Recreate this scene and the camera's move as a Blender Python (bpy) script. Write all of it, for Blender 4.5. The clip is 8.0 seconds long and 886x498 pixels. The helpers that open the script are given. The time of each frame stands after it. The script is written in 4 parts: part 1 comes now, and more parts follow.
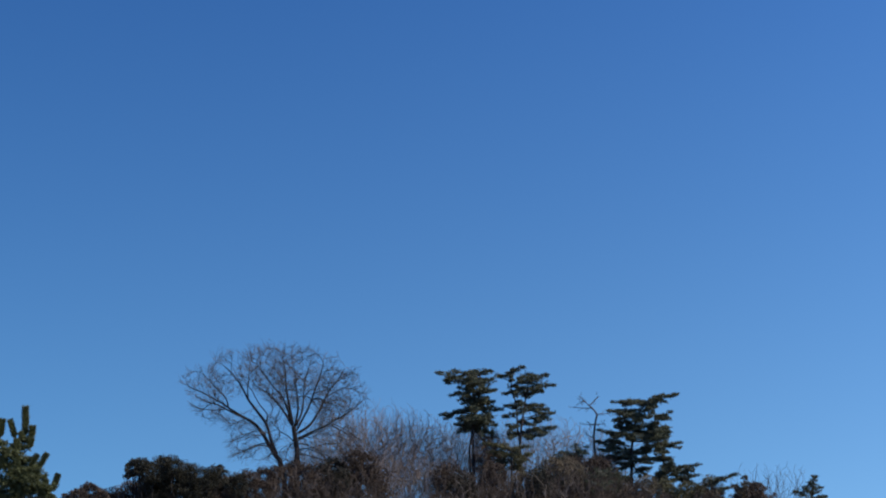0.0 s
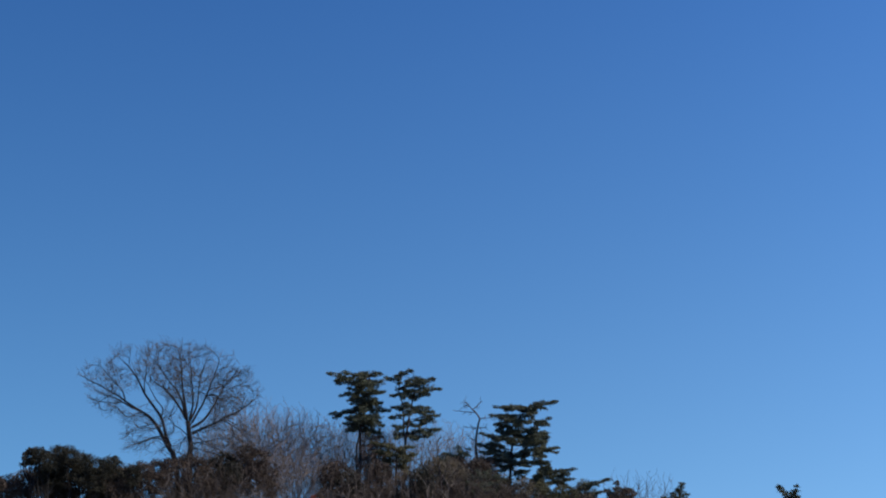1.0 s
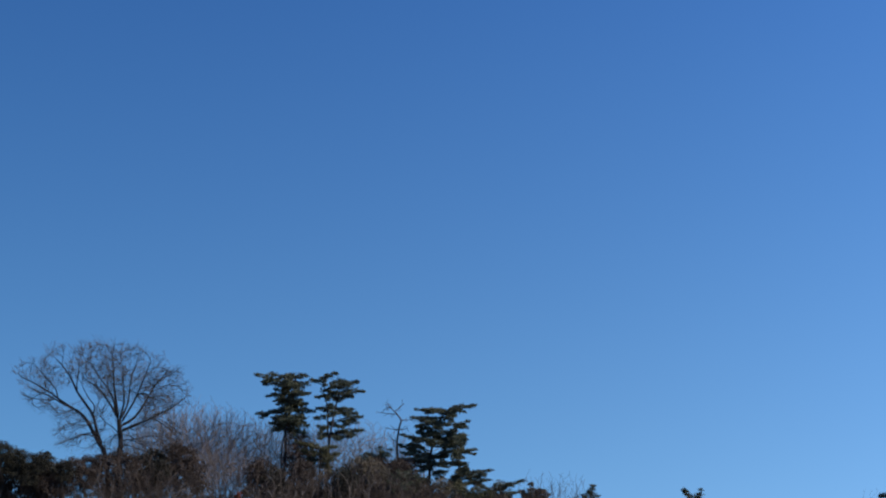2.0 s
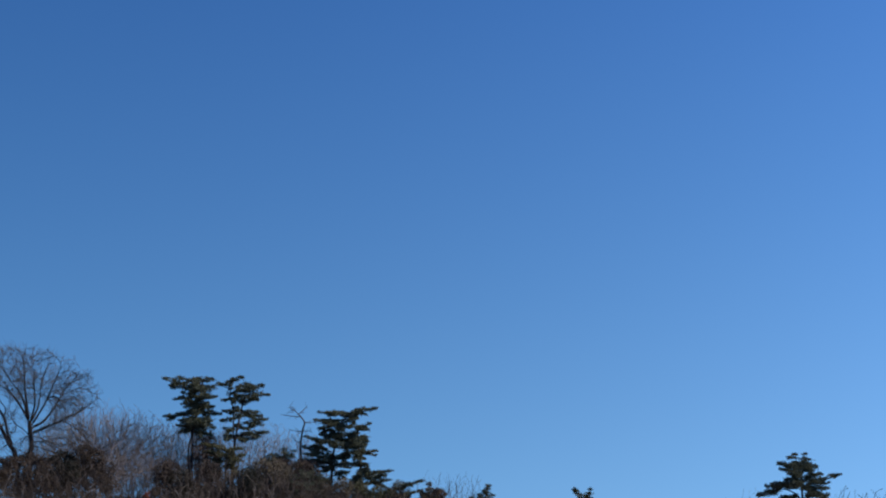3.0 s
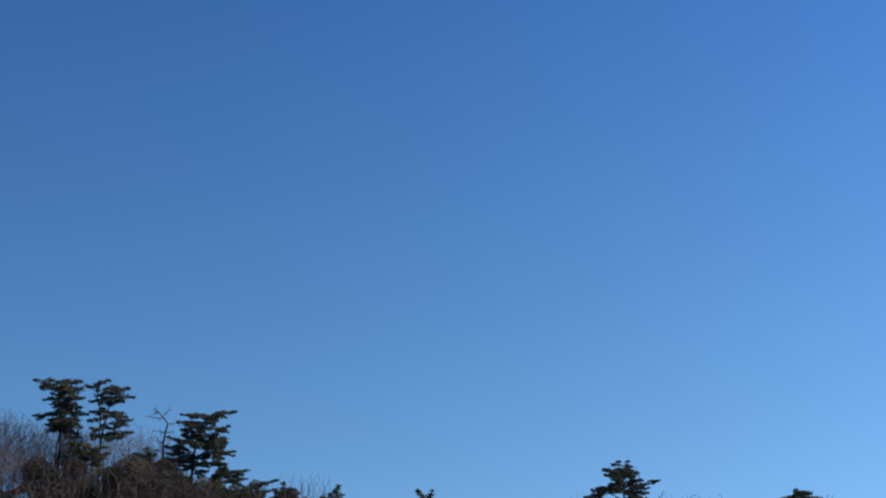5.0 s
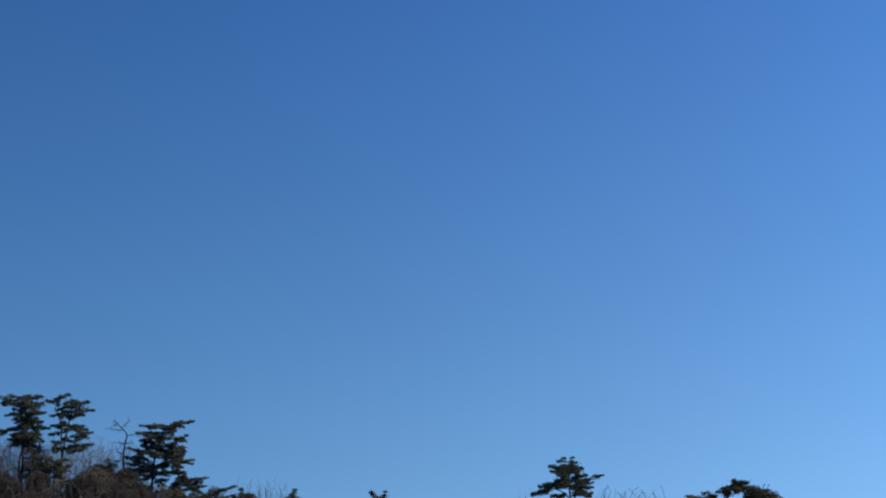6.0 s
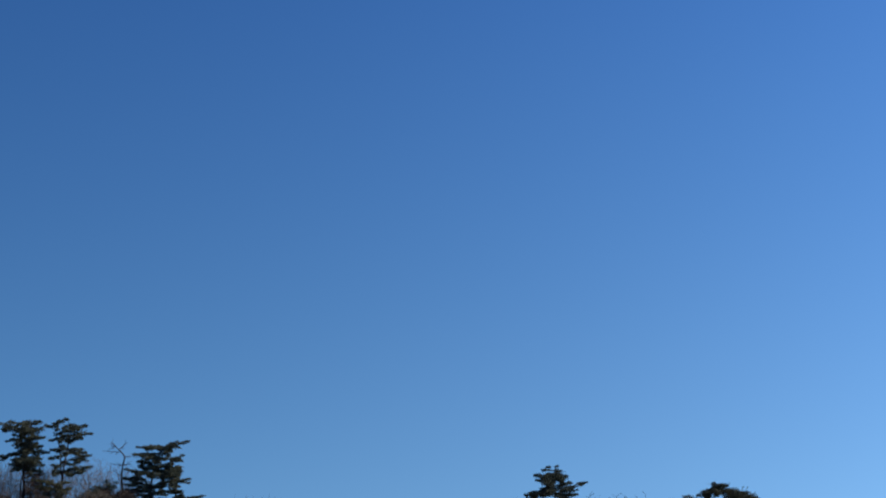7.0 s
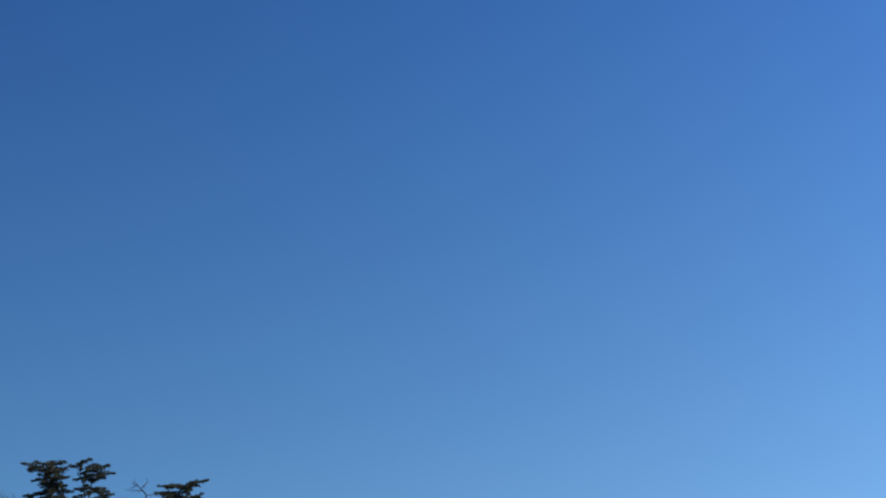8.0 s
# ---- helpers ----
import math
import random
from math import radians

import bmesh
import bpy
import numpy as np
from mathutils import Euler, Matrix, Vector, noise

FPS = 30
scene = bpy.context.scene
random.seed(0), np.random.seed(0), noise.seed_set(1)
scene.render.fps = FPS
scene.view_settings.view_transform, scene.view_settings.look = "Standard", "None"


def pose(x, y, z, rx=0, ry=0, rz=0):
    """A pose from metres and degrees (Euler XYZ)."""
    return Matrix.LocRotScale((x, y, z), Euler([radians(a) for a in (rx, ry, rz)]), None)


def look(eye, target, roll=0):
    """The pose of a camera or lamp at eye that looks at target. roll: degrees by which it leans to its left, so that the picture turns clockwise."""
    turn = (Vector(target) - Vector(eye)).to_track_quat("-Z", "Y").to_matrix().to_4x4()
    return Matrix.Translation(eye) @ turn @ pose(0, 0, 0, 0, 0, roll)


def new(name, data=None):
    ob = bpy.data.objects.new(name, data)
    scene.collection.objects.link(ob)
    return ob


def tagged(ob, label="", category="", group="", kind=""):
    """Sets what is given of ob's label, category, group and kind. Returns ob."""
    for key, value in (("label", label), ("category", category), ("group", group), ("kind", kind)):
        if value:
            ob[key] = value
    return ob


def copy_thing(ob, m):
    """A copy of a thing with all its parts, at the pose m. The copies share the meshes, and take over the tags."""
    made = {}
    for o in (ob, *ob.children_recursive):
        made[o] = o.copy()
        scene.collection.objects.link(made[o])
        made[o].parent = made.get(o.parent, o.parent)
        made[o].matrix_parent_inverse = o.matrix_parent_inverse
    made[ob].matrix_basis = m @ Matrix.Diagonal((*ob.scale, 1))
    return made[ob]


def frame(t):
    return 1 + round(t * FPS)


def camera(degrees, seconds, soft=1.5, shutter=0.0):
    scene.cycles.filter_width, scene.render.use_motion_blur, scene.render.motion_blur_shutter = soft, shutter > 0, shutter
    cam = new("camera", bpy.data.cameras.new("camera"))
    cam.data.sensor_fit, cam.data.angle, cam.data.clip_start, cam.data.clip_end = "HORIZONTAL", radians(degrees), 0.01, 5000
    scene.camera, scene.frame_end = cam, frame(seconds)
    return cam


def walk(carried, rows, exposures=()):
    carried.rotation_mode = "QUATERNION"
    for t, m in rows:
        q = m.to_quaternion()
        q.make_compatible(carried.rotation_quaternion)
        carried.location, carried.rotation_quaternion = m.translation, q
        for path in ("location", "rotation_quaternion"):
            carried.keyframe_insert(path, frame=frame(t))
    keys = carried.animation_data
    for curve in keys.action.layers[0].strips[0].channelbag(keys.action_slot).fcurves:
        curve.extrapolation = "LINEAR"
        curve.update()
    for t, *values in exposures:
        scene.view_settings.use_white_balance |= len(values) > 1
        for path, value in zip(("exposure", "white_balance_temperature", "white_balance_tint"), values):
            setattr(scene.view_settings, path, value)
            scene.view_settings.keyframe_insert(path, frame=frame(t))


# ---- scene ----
cam = camera(31.15, 8.0, soft=2.1)
# seconds, x, y, z, tilt up, turn to the right, lean
PATH = (
    (0, 0.00, 0.01, 1.71, 10.218, 0.000, 1.341),
    (0.5, -0.19, -1.81, 1.73, 10.061, 2.028, 0.497),
    (1, -0.38, -3.56, 1.77, 10.002, 4.065, -0.204),
    (1.5, -0.59, -5.33, 1.78, 9.952, 5.702, -0.742),
    (1.7, -0.65, -6.01, 1.81, 9.923, 6.117, -0.901),
    (2.8, -1.08, -9.87, 1.88, 9.841, 9.566, -0.636),
    (3, -1.16, -10.68, 1.88, 9.860, 10.341, -0.740),
    (3.5, -1.36, -12.50, 1.91, 9.840, 11.667, -1.142),
    (4, -1.55, -14.28, 1.95, 9.805, 12.963, -1.602),
    (4.5, -1.73, -16.09, 1.97, 9.781, 14.156, -2.011),
    (5, -1.94, -17.86, 2.01, 9.809, 15.139, -1.499),
    (5.2, -2.01, -18.56, 2.02, 9.795, 15.444, -1.216),
    (6.3, -2.45, -22.52, 2.10, 9.759, 17.012, 1.032),
    (6.5, -2.51, -23.13, 2.10, 9.834, 16.974, 1.500),
    (7, -2.69, -24.84, 2.14, 10.053, 17.064, 2.049),
    (7.5, -2.90, -26.67, 2.17, 10.479, 16.923, 2.138),
    (8, -3.09, -28.48, 2.20, 11.256, 16.397, 2.318),
)
walk(cam, [(t, pose(x, y, z, 90 + up, 0, -turn) @ pose(0, 0, 0, 0, 0, -lean))
           for t, x, y, z, up, turn, lean in PATH],
     [(0, 0.165, 6500, 10), (1.5, 0.09, 6500, 10), (3.5, 0.04, 6500, 10), (5.0, -0.06, 6480, 10), (6.5, -0.18, 6420, 10), (8.0, -0.25, 6360, 10)])

# ---------------------------------------------------------------- sky and sun
SUN_TURN, SUN_HEIGHT = 110.0, 34.0          # degrees clockwise from +y, and above the horizon
world = bpy.data.worlds.new("sky")
scene.world = world
world.use_nodes = True
wn, wl = world.node_tree.nodes, world.node_tree.links
sky = wn.new("ShaderNodeTexSky")
sky.sky_type = "NISHITA"
sky.sun_disc = False
sky.sun_elevation = radians(SUN_HEIGHT)
sky.sun_rotation = radians(SUN_TURN)
sky.altitude = 0
sky.air_density = 1.0
sky.dust_density = 0.0
sky.ozone_density = 6.0
# clear, dry winter air: the haze layer of the horizon lies below the view
ways = wn.new("ShaderNodeTexCoord")
lift = wn.new("ShaderNodeVectorMath")
lift.operation = "ADD"
lift.inputs[1].default_value = (0, 0, 0.3)
unit = wn.new("ShaderNodeVectorMath")
unit.operation = "NORMALIZE"
wl.new(ways.outputs["Generated"], lift.inputs[0])
wl.new(lift.outputs[0], unit.inputs[0])
wl.new(unit.outputs[0], sky.inputs["Vector"])
wn["Background"].inputs["Strength"].default_value = 0.1
# paler towards the sun and the horizon, deeper blue aloft
axes = wn.new("ShaderNodeSeparateXYZ")
wl.new(ways.outputs["Generated"], axes.inputs[0])
height = wn.new("ShaderNodeMath")
height.operation = "MINIMUM"
height.inputs[1].default_value = 0.5
wl.new(axes.outputs["Z"], height.inputs[0])
square = wn.new("ShaderNodeMath")
square.operation = "MULTIPLY"
wl.new(axes.outputs["X"], square.inputs[0])
wl.new(axes.outputs["X"], square.inputs[1])
tint = wn.new("ShaderNodeCombineXYZ")
for channel, (level, sunward, aloft) in enumerate(((0.235, 0.74, -2.25), (0.45, 0.52, -1.26), (0.41, 0.46, -0.24))):
    up = wn.new("ShaderNodeMath")
    up.operation = "MULTIPLY_ADD"
    up.inputs[1].default_value, up.inputs[2].default_value = aloft, level
    wl.new(height.outputs[0], up.inputs[0])
    across = wn.new("ShaderNodeMath")
    across.operation = "MULTIPLY_ADD"
    across.inputs[1].default_value = sunward
    wl.new(axes.outputs["X"], across.inputs[0])
    wl.new(up.outputs[0], across.inputs[2])
    glow = wn.new("ShaderNodeMath")
    glow.operation = "MULTIPLY_ADD"
    glow.inputs[1].default_value = 0.45
    wl.new(square.outputs[0], glow.inputs[0])
    wl.new(across.outputs[0], glow.inputs[2])
    power = wn.new("ShaderNodeMath")
    power.operation = "EXPONENT"
    wl.new(glow.outputs[0], power.inputs[0])
    wl.new(power.outputs[0], tint.inputs[channel])
shade = wn.new("ShaderNodeVectorMath")
shade.operation = "MULTIPLY"
wl.new(sky.outputs[0], shade.inputs[0])
wl.new(tint.outputs[0], shade.inputs[1])
wl.new(shade.outputs[0], wn["Background"].inputs["Color"])

sun = bpy.data.lights.new("sun", "SUN")
sun.energy, sun.angle, sun.color = 4.3, radians(0.5), (1.0, 0.9, 0.76)
sun_ob = new("sun", sun)
sa, sh = radians(SUN_TURN), radians(SUN_HEIGHT)
sun_ob.matrix_world = look(Vector((math.sin(sa) * math.cos(sh), math.cos(sa) * math.cos(sh), math.sin(sh))) * 300, (0, 0, 0))


# ---------------------------------------------------------------- materials
def material(name, dark, light, scale, roughness=0.85, bump=0.3, island=0.0):
    """Two colours mixed by coarse and fine noise, with bump and a little change from leaf to leaf."""
    m = bpy.data.materials.new(name)
    m.use_nodes = True
    n, l = m.node_tree.nodes, m.node_tree.links
    shader = n["Principled BSDF"]
    place = n.new("ShaderNodeTexCoord")
    coarse, fine = n.new("ShaderNodeTexNoise"), n.new("ShaderNodeTexNoise")
    coarse.inputs["Scale"].default_value, fine.inputs["Scale"].default_value = scale * 0.12, scale
    fine.inputs["Detail"].default_value = 5
    for tex in (coarse, fine):
        l.new(place.outputs["Object"], tex.inputs["Vector"])
    add = n.new("ShaderNodeMath")
    add.operation = "MULTIPLY_ADD"
    add.inputs[1].default_value = 0.5
    l.new(coarse.outputs["Fac"], add.inputs[0])
    half = n.new("ShaderNodeMath")
    half.operation = "MULTIPLY"
    half.inputs[1].default_value = 0.5
    l.new(fine.outputs["Fac"], half.inputs[0])
    l.new(half.outputs[0], add.inputs[2])
    value = add.outputs[0]
    if island:
        geo = n.new("ShaderNodeNewGeometry")
        vary = n.new("ShaderNodeMath")
        vary.operation = "MULTIPLY_ADD"
        vary.inputs[1].default_value = island
        l.new(geo.outputs["Random Per Island"], vary.inputs[0])
        l.new(value, vary.inputs[2])
        value = vary.outputs[0]
    ramp = n.new("ShaderNodeValToRGB")
    ramp.color_ramp.elements[0].position, ramp.color_ramp.elements[1].position = 0.36, 0.66 + island * 0.9
    ramp.color_ramp.elements[0].color, ramp.color_ramp.elements[1].color = (*dark, 1), (*light, 1)
    l.new(value, ramp.inputs["Fac"])
    l.new(ramp.outputs["Color"], shader.inputs["Base Color"])
    shader.inputs["Roughness"].default_value = roughness
    shader.inputs["Specular IOR Level"].default_value = 0.25
    if bump:
        b = n.new("ShaderNodeBump")
        b.inputs["Strength"].default_value = bump
        b.inputs["Distance"].default_value = 0.02
        l.new(fine.outputs["Fac"], b.inputs["Height"])
        l.new(b.outputs["Normal"], shader.inputs["Normal"])
    return m


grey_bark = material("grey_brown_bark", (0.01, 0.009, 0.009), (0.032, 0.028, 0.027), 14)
twig_bark = material("twig_bark", (0.05, 0.045, 0.044), (0.135, 0.12, 0.114), 9, island=0.3)
sapling_bark = material("sapling_bark", (0.11, 0.09, 0.08), (0.27, 0.222, 0.198), 9, island=0.3)
brush_bark = material("brush_bark", (0.03, 0.024, 0.02), (0.115, 0.09, 0.075), 9, island=0.6)
pale_bark = material("pale_dead_stem", (0.18, 0.15, 0.13), (0.34, 0.29, 0.25), 12)
pine_bark = material("pine_bark", (0.018, 0.014, 0.013), (0.046, 0.034, 0.03), 12, bump=0.6)
dead_bark = material("dead_wood", (0.045, 0.038, 0.036), (0.11, 0.093, 0.086), 14)
pine_green = material("pine_needles", (0.016, 0.025, 0.018), (0.15, 0.16, 0.1), 4, 0.65, 0, island=0.35)
young_green = material("young_pine_needles", (0.034, 0.05, 0.022), (0.13, 0.135, 0.055), 4, 0.65, 0, island=0.35)
olive_green = material("olive_needles", (0.056, 0.056, 0.029), (0.155, 0.142, 0.072), 4, 0.65, 0, island=0.35)
brown_green = material("browned_needles", (0.065, 0.056, 0.038), (0.2, 0.16, 0.11), 4, 0.75, 0, island=0.35)
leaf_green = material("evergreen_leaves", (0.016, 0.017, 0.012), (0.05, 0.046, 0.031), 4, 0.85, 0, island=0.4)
dry_leaf = material("dry_brown_leaves", (0.028, 0.022, 0.018), (0.108, 0.08, 0.062), 4, 0.9, 0, island=0.4)
oak_leaf = material("withered_oak_leaves", (0.065, 0.047, 0.036), (0.19, 0.135, 0.1), 4, 0.9, 0, island=0.4)
russet_leaf = material("russet_leaves", (0.09, 0.022, 0.014), (0.36, 0.11, 0.07), 6, 0.8, 0, island=0.4)
soil = material("winter_grass", (0.1, 0.08, 0.045), (0.24, 0.19, 0.1), 3, 0.95, 0.5)


# ---------------------------------------------------------------- mesh building
class Shape:
    """Vertices and faces gathered for one mesh."""

    def __init__(self):
        self.verts, self.faces = [], []

    def tube(self, points, radii, sides=6):
        start = len(self.verts)
        last = None
        for i, p in enumerate(points):
            a = points[min(i + 1, len(points) - 1)] - points[max(i - 1, 0)]
            if a.length < 1e-6:
                a = Vector((0, 0, 1))
            a.normalize()
            side = a.cross(last if last else Vector((0.31, 0.95, 0.07)))
            if side.length < 1e-4:
                side = a.cross(Vector((1, 0, 0)))
            side.normalize()
            up = a.cross(side)
            last = up.copy() if last is None else last
            for k in range(sides):
                w = 2 * math.pi * k / sides
                self.verts.append(p + (side * math.cos(w) + up * math.sin(w)) * radii[i])
        for i in range(len(points) - 1):
            for k in range(sides):
                a, b = start + i * sides + k, start + i * sides + (k + 1) % sides
                self.faces.append((a, b, b + sides, a + sides))
        self.faces.append(tuple(start + (len(points) - 1) * sides + k for k in range(sides)))

    def blade(self, root, tip, width, rnd):
        d = tip - root
        s = d.cross(Vector((rnd.uniform(-1, 1), rnd.uniform(-1, 1), rnd.uniform(-1, 1))))
        if s.length < 1e-6:
            return
        s = s.normalized() * width
        n = len(self.verts)
        mid = root + d * 0.55
        self.verts += [root, mid - s, tip, mid + s]
        self.faces.append((n, n + 1, n + 2, n + 3))

    def link(self, name, mat, parent=None, label="", kind=""):
        me = bpy.data.meshes.new(name)
        me.from_pydata(self.verts, [], self.faces)
        me.materials.append(mat)
        me.polygons.foreach_set("use_smooth", [False] * len(me.polygons))
        me.update()
        ob = new(name, me)
        if parent:
            ob.parent = parent
        return tagged(ob, label, kind=kind)


def ground_height(x, y):
    """A low wooded rise along the arc on which the trees stand."""
    r = math.hypot(x, y)
    rise = 1.3 * math.exp(-((r - 84) / 16) ** 2) if y > 0 else 0
    return rise + 0.12 * noise.noise(Vector((x * 0.13, y * 0.13, 0)))


def thing(name, base, label, category, group=""):
    ob = new(name)
    ob.empty_display_size = 0.3
    x, y = base
    ob.matrix_world = pose(x, y, ground_height(x, y), 0, 0, -math.degrees(math.atan2(x, y)))
    return tagged(ob, label, category, group)


def bend(a, b, rnd, steps=5, sway=0.08):
    """A slightly crooked line from a to b."""
    n = (b - a).length
    out = []
    for i in range(steps + 1):
        f = i / steps
        wob = Vector((rnd.uniform(-1, 1), rnd.uniform(-1, 1), rnd.uniform(-1, 1))) * n * sway * math.sin(math.pi * f)
        out.append(a.lerp(b, f) + wob)
    return out


def spline(points, steps=4):
    """A smooth line through the points."""
    out = []
    for i in range(len(points) - 1):
        p0, p1, p2 = points[max(i - 1, 0)], points[i], points[i + 1]
        p3 = points[min(i + 2, len(points) - 1)]
        for k in range(steps):
            f = k / steps
            out.append(0.5 * (2 * p1 + (p2 - p0) * f + (2 * p0 - 5 * p1 + 4 * p2 - p3) * f * f + (3 * p1 - p0 - 3 * p2 + p3) * f ** 3))
    out.append(points[-1])
    return out


def turned(direction, angle, rnd):
    """direction, turned by angle degrees to a random side."""
    s = direction.cross(Vector((rnd.uniform(-1, 1), rnd.uniform(-1, 1), rnd.uniform(-1, 1))))
    if s.length < 1e-5:
        s = Vector((1, 0, 0))
    return Matrix.Rotation(radians(angle), 3, s.normalized()) @ direction


def twigs(shape, start, direction, length, radius, level, rnd, rise=0.25, spread=30, sides=4):
    """A branch that forks on and on into fine twigs."""
    steps = 3 if level > 0 else 2
    points, d = [start], direction.normalized()
    for i in range(steps):
        d = turned(d, rnd.uniform(2, 11), rnd)
        d = (d + Vector((0, 0, rise * 0.22))).normalized()
        points.append(points[-1] + d * length / steps)
    radii = [radius * (1 - 0.6 * i / steps) for i in range(steps + 1)]
    shape.tube(points, radii, sides if radius > 0.012 else 3)
    if level == 0:
        return
    n = rnd.randint(3, 4)
    for k in range(n):
        f = 0.3 + 0.7 * (k + rnd.uniform(0, 0.8)) / n
        i = min(int(f * steps), steps - 1)
        p = points[i].lerp(points[i + 1], f * steps - i if f * steps - i <= 1 else 1)
        twigs(shape, p, turned(d, rnd.uniform(0.6, 1.25) * spread, rnd), length * rnd.uniform(0.5, 0.75), max(radius * 0.55, 0.0055), level - 1, rnd, rise, spread, sides)


def colonize(starts, targets, seed, step=0.16, reach=1.4, kill=0.24, rounds=70, lift=0.12, keep=0.55, crook=0.16, heart=(0, 0, 0), outward=0.0, droop=0.1):
    """Grow branches from the start lines towards the target points, as light draws a crown. Each start is a list of points
    and the first index that may sprout. Returns the points, each one's parent, its start line, and the count of given points."""
    rng = np.random.RandomState(seed)
    points, parent, owner, sprouts = [], [], [], []
    for k, (line, first) in enumerate(starts):
        for i, p in enumerate(line):
            parent.append(len(points) - 1 if i else -1)
            points.append(np.array(p))
            owner.append(k)
            sprouts.append(i >= first)
    given = len(points)
    near, who = np.full(len(targets), 1e9), np.zeros(len(targets), int)

    def compare(numbers):
        for i in range(0, len(numbers), 150):
            some = numbers[i:i + 150]
            d = np.linalg.norm(targets[:, None] - np.array([points[n] for n in some])[None], axis=2)
            best = d.argmin(axis=1)
            least = d[np.arange(len(targets)), best]
            closer = least < near
            near[closer], who[closer] = least[closer], np.array(some)[best[closer]]

    compare([n for n in range(given) if sprouts[n]])
    alive, made = near > kill, {}
    for _ in range(rounds):
        active = np.where(alive & (near < reach))[0]
        if not len(active):
            break
        pull = {}
        for a in active:
            n = who[a]
            v = targets[a] - points[n]
            pull[n] = pull.get(n, 0) + v / np.linalg.norm(v)
        fresh = []
        for n, v in pull.items():
            if made.get(n, 0) >= 3:
                continue
            v = v / (np.linalg.norm(v) + 1e-6)
            if parent[n] >= 0:
                w = points[n] - points[parent[n]]
                w = w / (np.linalg.norm(w) + 1e-6)
                if v @ w < 0.0:      # a branch does not turn back
                    made[n] = made.get(n, 0) + (3 if n >= given else 0)
                    continue
                v = v + keep * w
            v = v + rng.normal(0, crook, 3) + (0, 0, lift)
            w = points[n] - np.array(heart)
            v = v + outward * w / (np.linalg.norm(w) + 1e-6)
            v[2] = max(v[2], droop)
            p = points[n] + step * v / (np.linalg.norm(v) + 1e-6)
            made[n] = made.get(n, 0) + 1
            fresh.append(len(points))
            points.append(p)
            parent.append(n)
            owner.append(owner[n])
        if not fresh:
            break
        compare(fresh)
        alive &= near > kill
    return [Vector(p) for p in points], parent, owner, given


def grown(tree, shapes, rnd, heart, tip=0.0055, limit=0.03, twig=0.34, sprays=3, thick=0.013, power=2.5, side=0.7):
    """Tubes for what colonize grew, thicker towards the root, with fine twigs at the ends. shapes: (wood, fine) for each start line."""
    points, parent, owner, given = tree
    weight = [0.0] * len(points)
    child = {}
    for n in range(len(points) - 1, given - 1, -1):
        weight[n] = weight[n] or tip ** power
        if parent[n] >= given:
            weight[parent[n]] += weight[n]
        if parent[n] not in child or weight[child[parent[n]]] < weight[n]:
            child[parent[n]] = n
    radius = [min(limit, w ** (1 / power)) for w in weight]
    for n in range(given, len(points)):
        if parent[n] >= given and child[parent[n]] == n:
            continue
        chain = [n]
        while chain[-1] in child:
            chain.append(child[chain[-1]])
        line = [points[parent[n]]] + [points[c] for c in chain]
        radii = [radius[n]] + [radius[c] for c in chain]
        wood, fine = shapes[owner[n]]
        (wood if radius[n] > thick else fine).tube(line, radii, 4 if radius[n] > thick else 3)
        way = (line[-1] - line[-2]).normalized()
        for i in range(1, len(line) - 1):
            if radii[i] < 0.02 and rnd.random() < side:
                w = (line[i + 1] - line[i]).normalized()
                d = (turned(w, rnd.uniform(22, 50), rnd) + (line[i] - heart).normalized() * 0.2).normalized()
                long = twig * rnd.uniform(0.6, 1.7)
                a, e = line[i] + d * long * 0.5, line[i] + turned(d, rnd.uniform(0, 14), rnd) * long
                fine.tube([line[i], a, e], [tip, tip * 0.85, tip * 0.5], 3)
                for b in (a, a.lerp(e, 0.5)):
                    fine.tube([b, b + turned(d, rnd.uniform(20, 45), rnd) * long * rnd.uniform(0.3, 0.55)], [tip * 0.8, tip * 0.5], 3)
        for at, w, count in ((line[-1], way, sprays), (line[len(line) // 2], (line[1] - line[0]).normalized(), max(1, sprays - 1))):
            for _ in range(count):
                d = (turned(w, rnd.uniform(6, 40), rnd) + (at - heart).normalized() * 0.4 + Vector((0, 0, 0.1))).normalized()
                e = at + d * twig * rnd.uniform(0.5, 1.2)
                fine.tube([at, at.lerp(e, 0.5) + Vector((0, 0, -0.01)), e + Vector((0, 0, 0.02))], [tip * 0.9, tip * 0.75, tip * 0.5], 3)


# ---------------------------------------------------------------- kinds of plants
def tuft(shape, at, up, size, rnd, blades=10):
    """One shoot of pine needles, spreading from its twig."""
    for _ in range(blades):
        d = turned(up, rnd.uniform(12, 75), rnd)
        root = at + up * rnd.uniform(-0.4, 0.4) * size
        shape.blade(root, root + d * size * rnd.uniform(0.7, 1.2), size * 0.11, rnd)


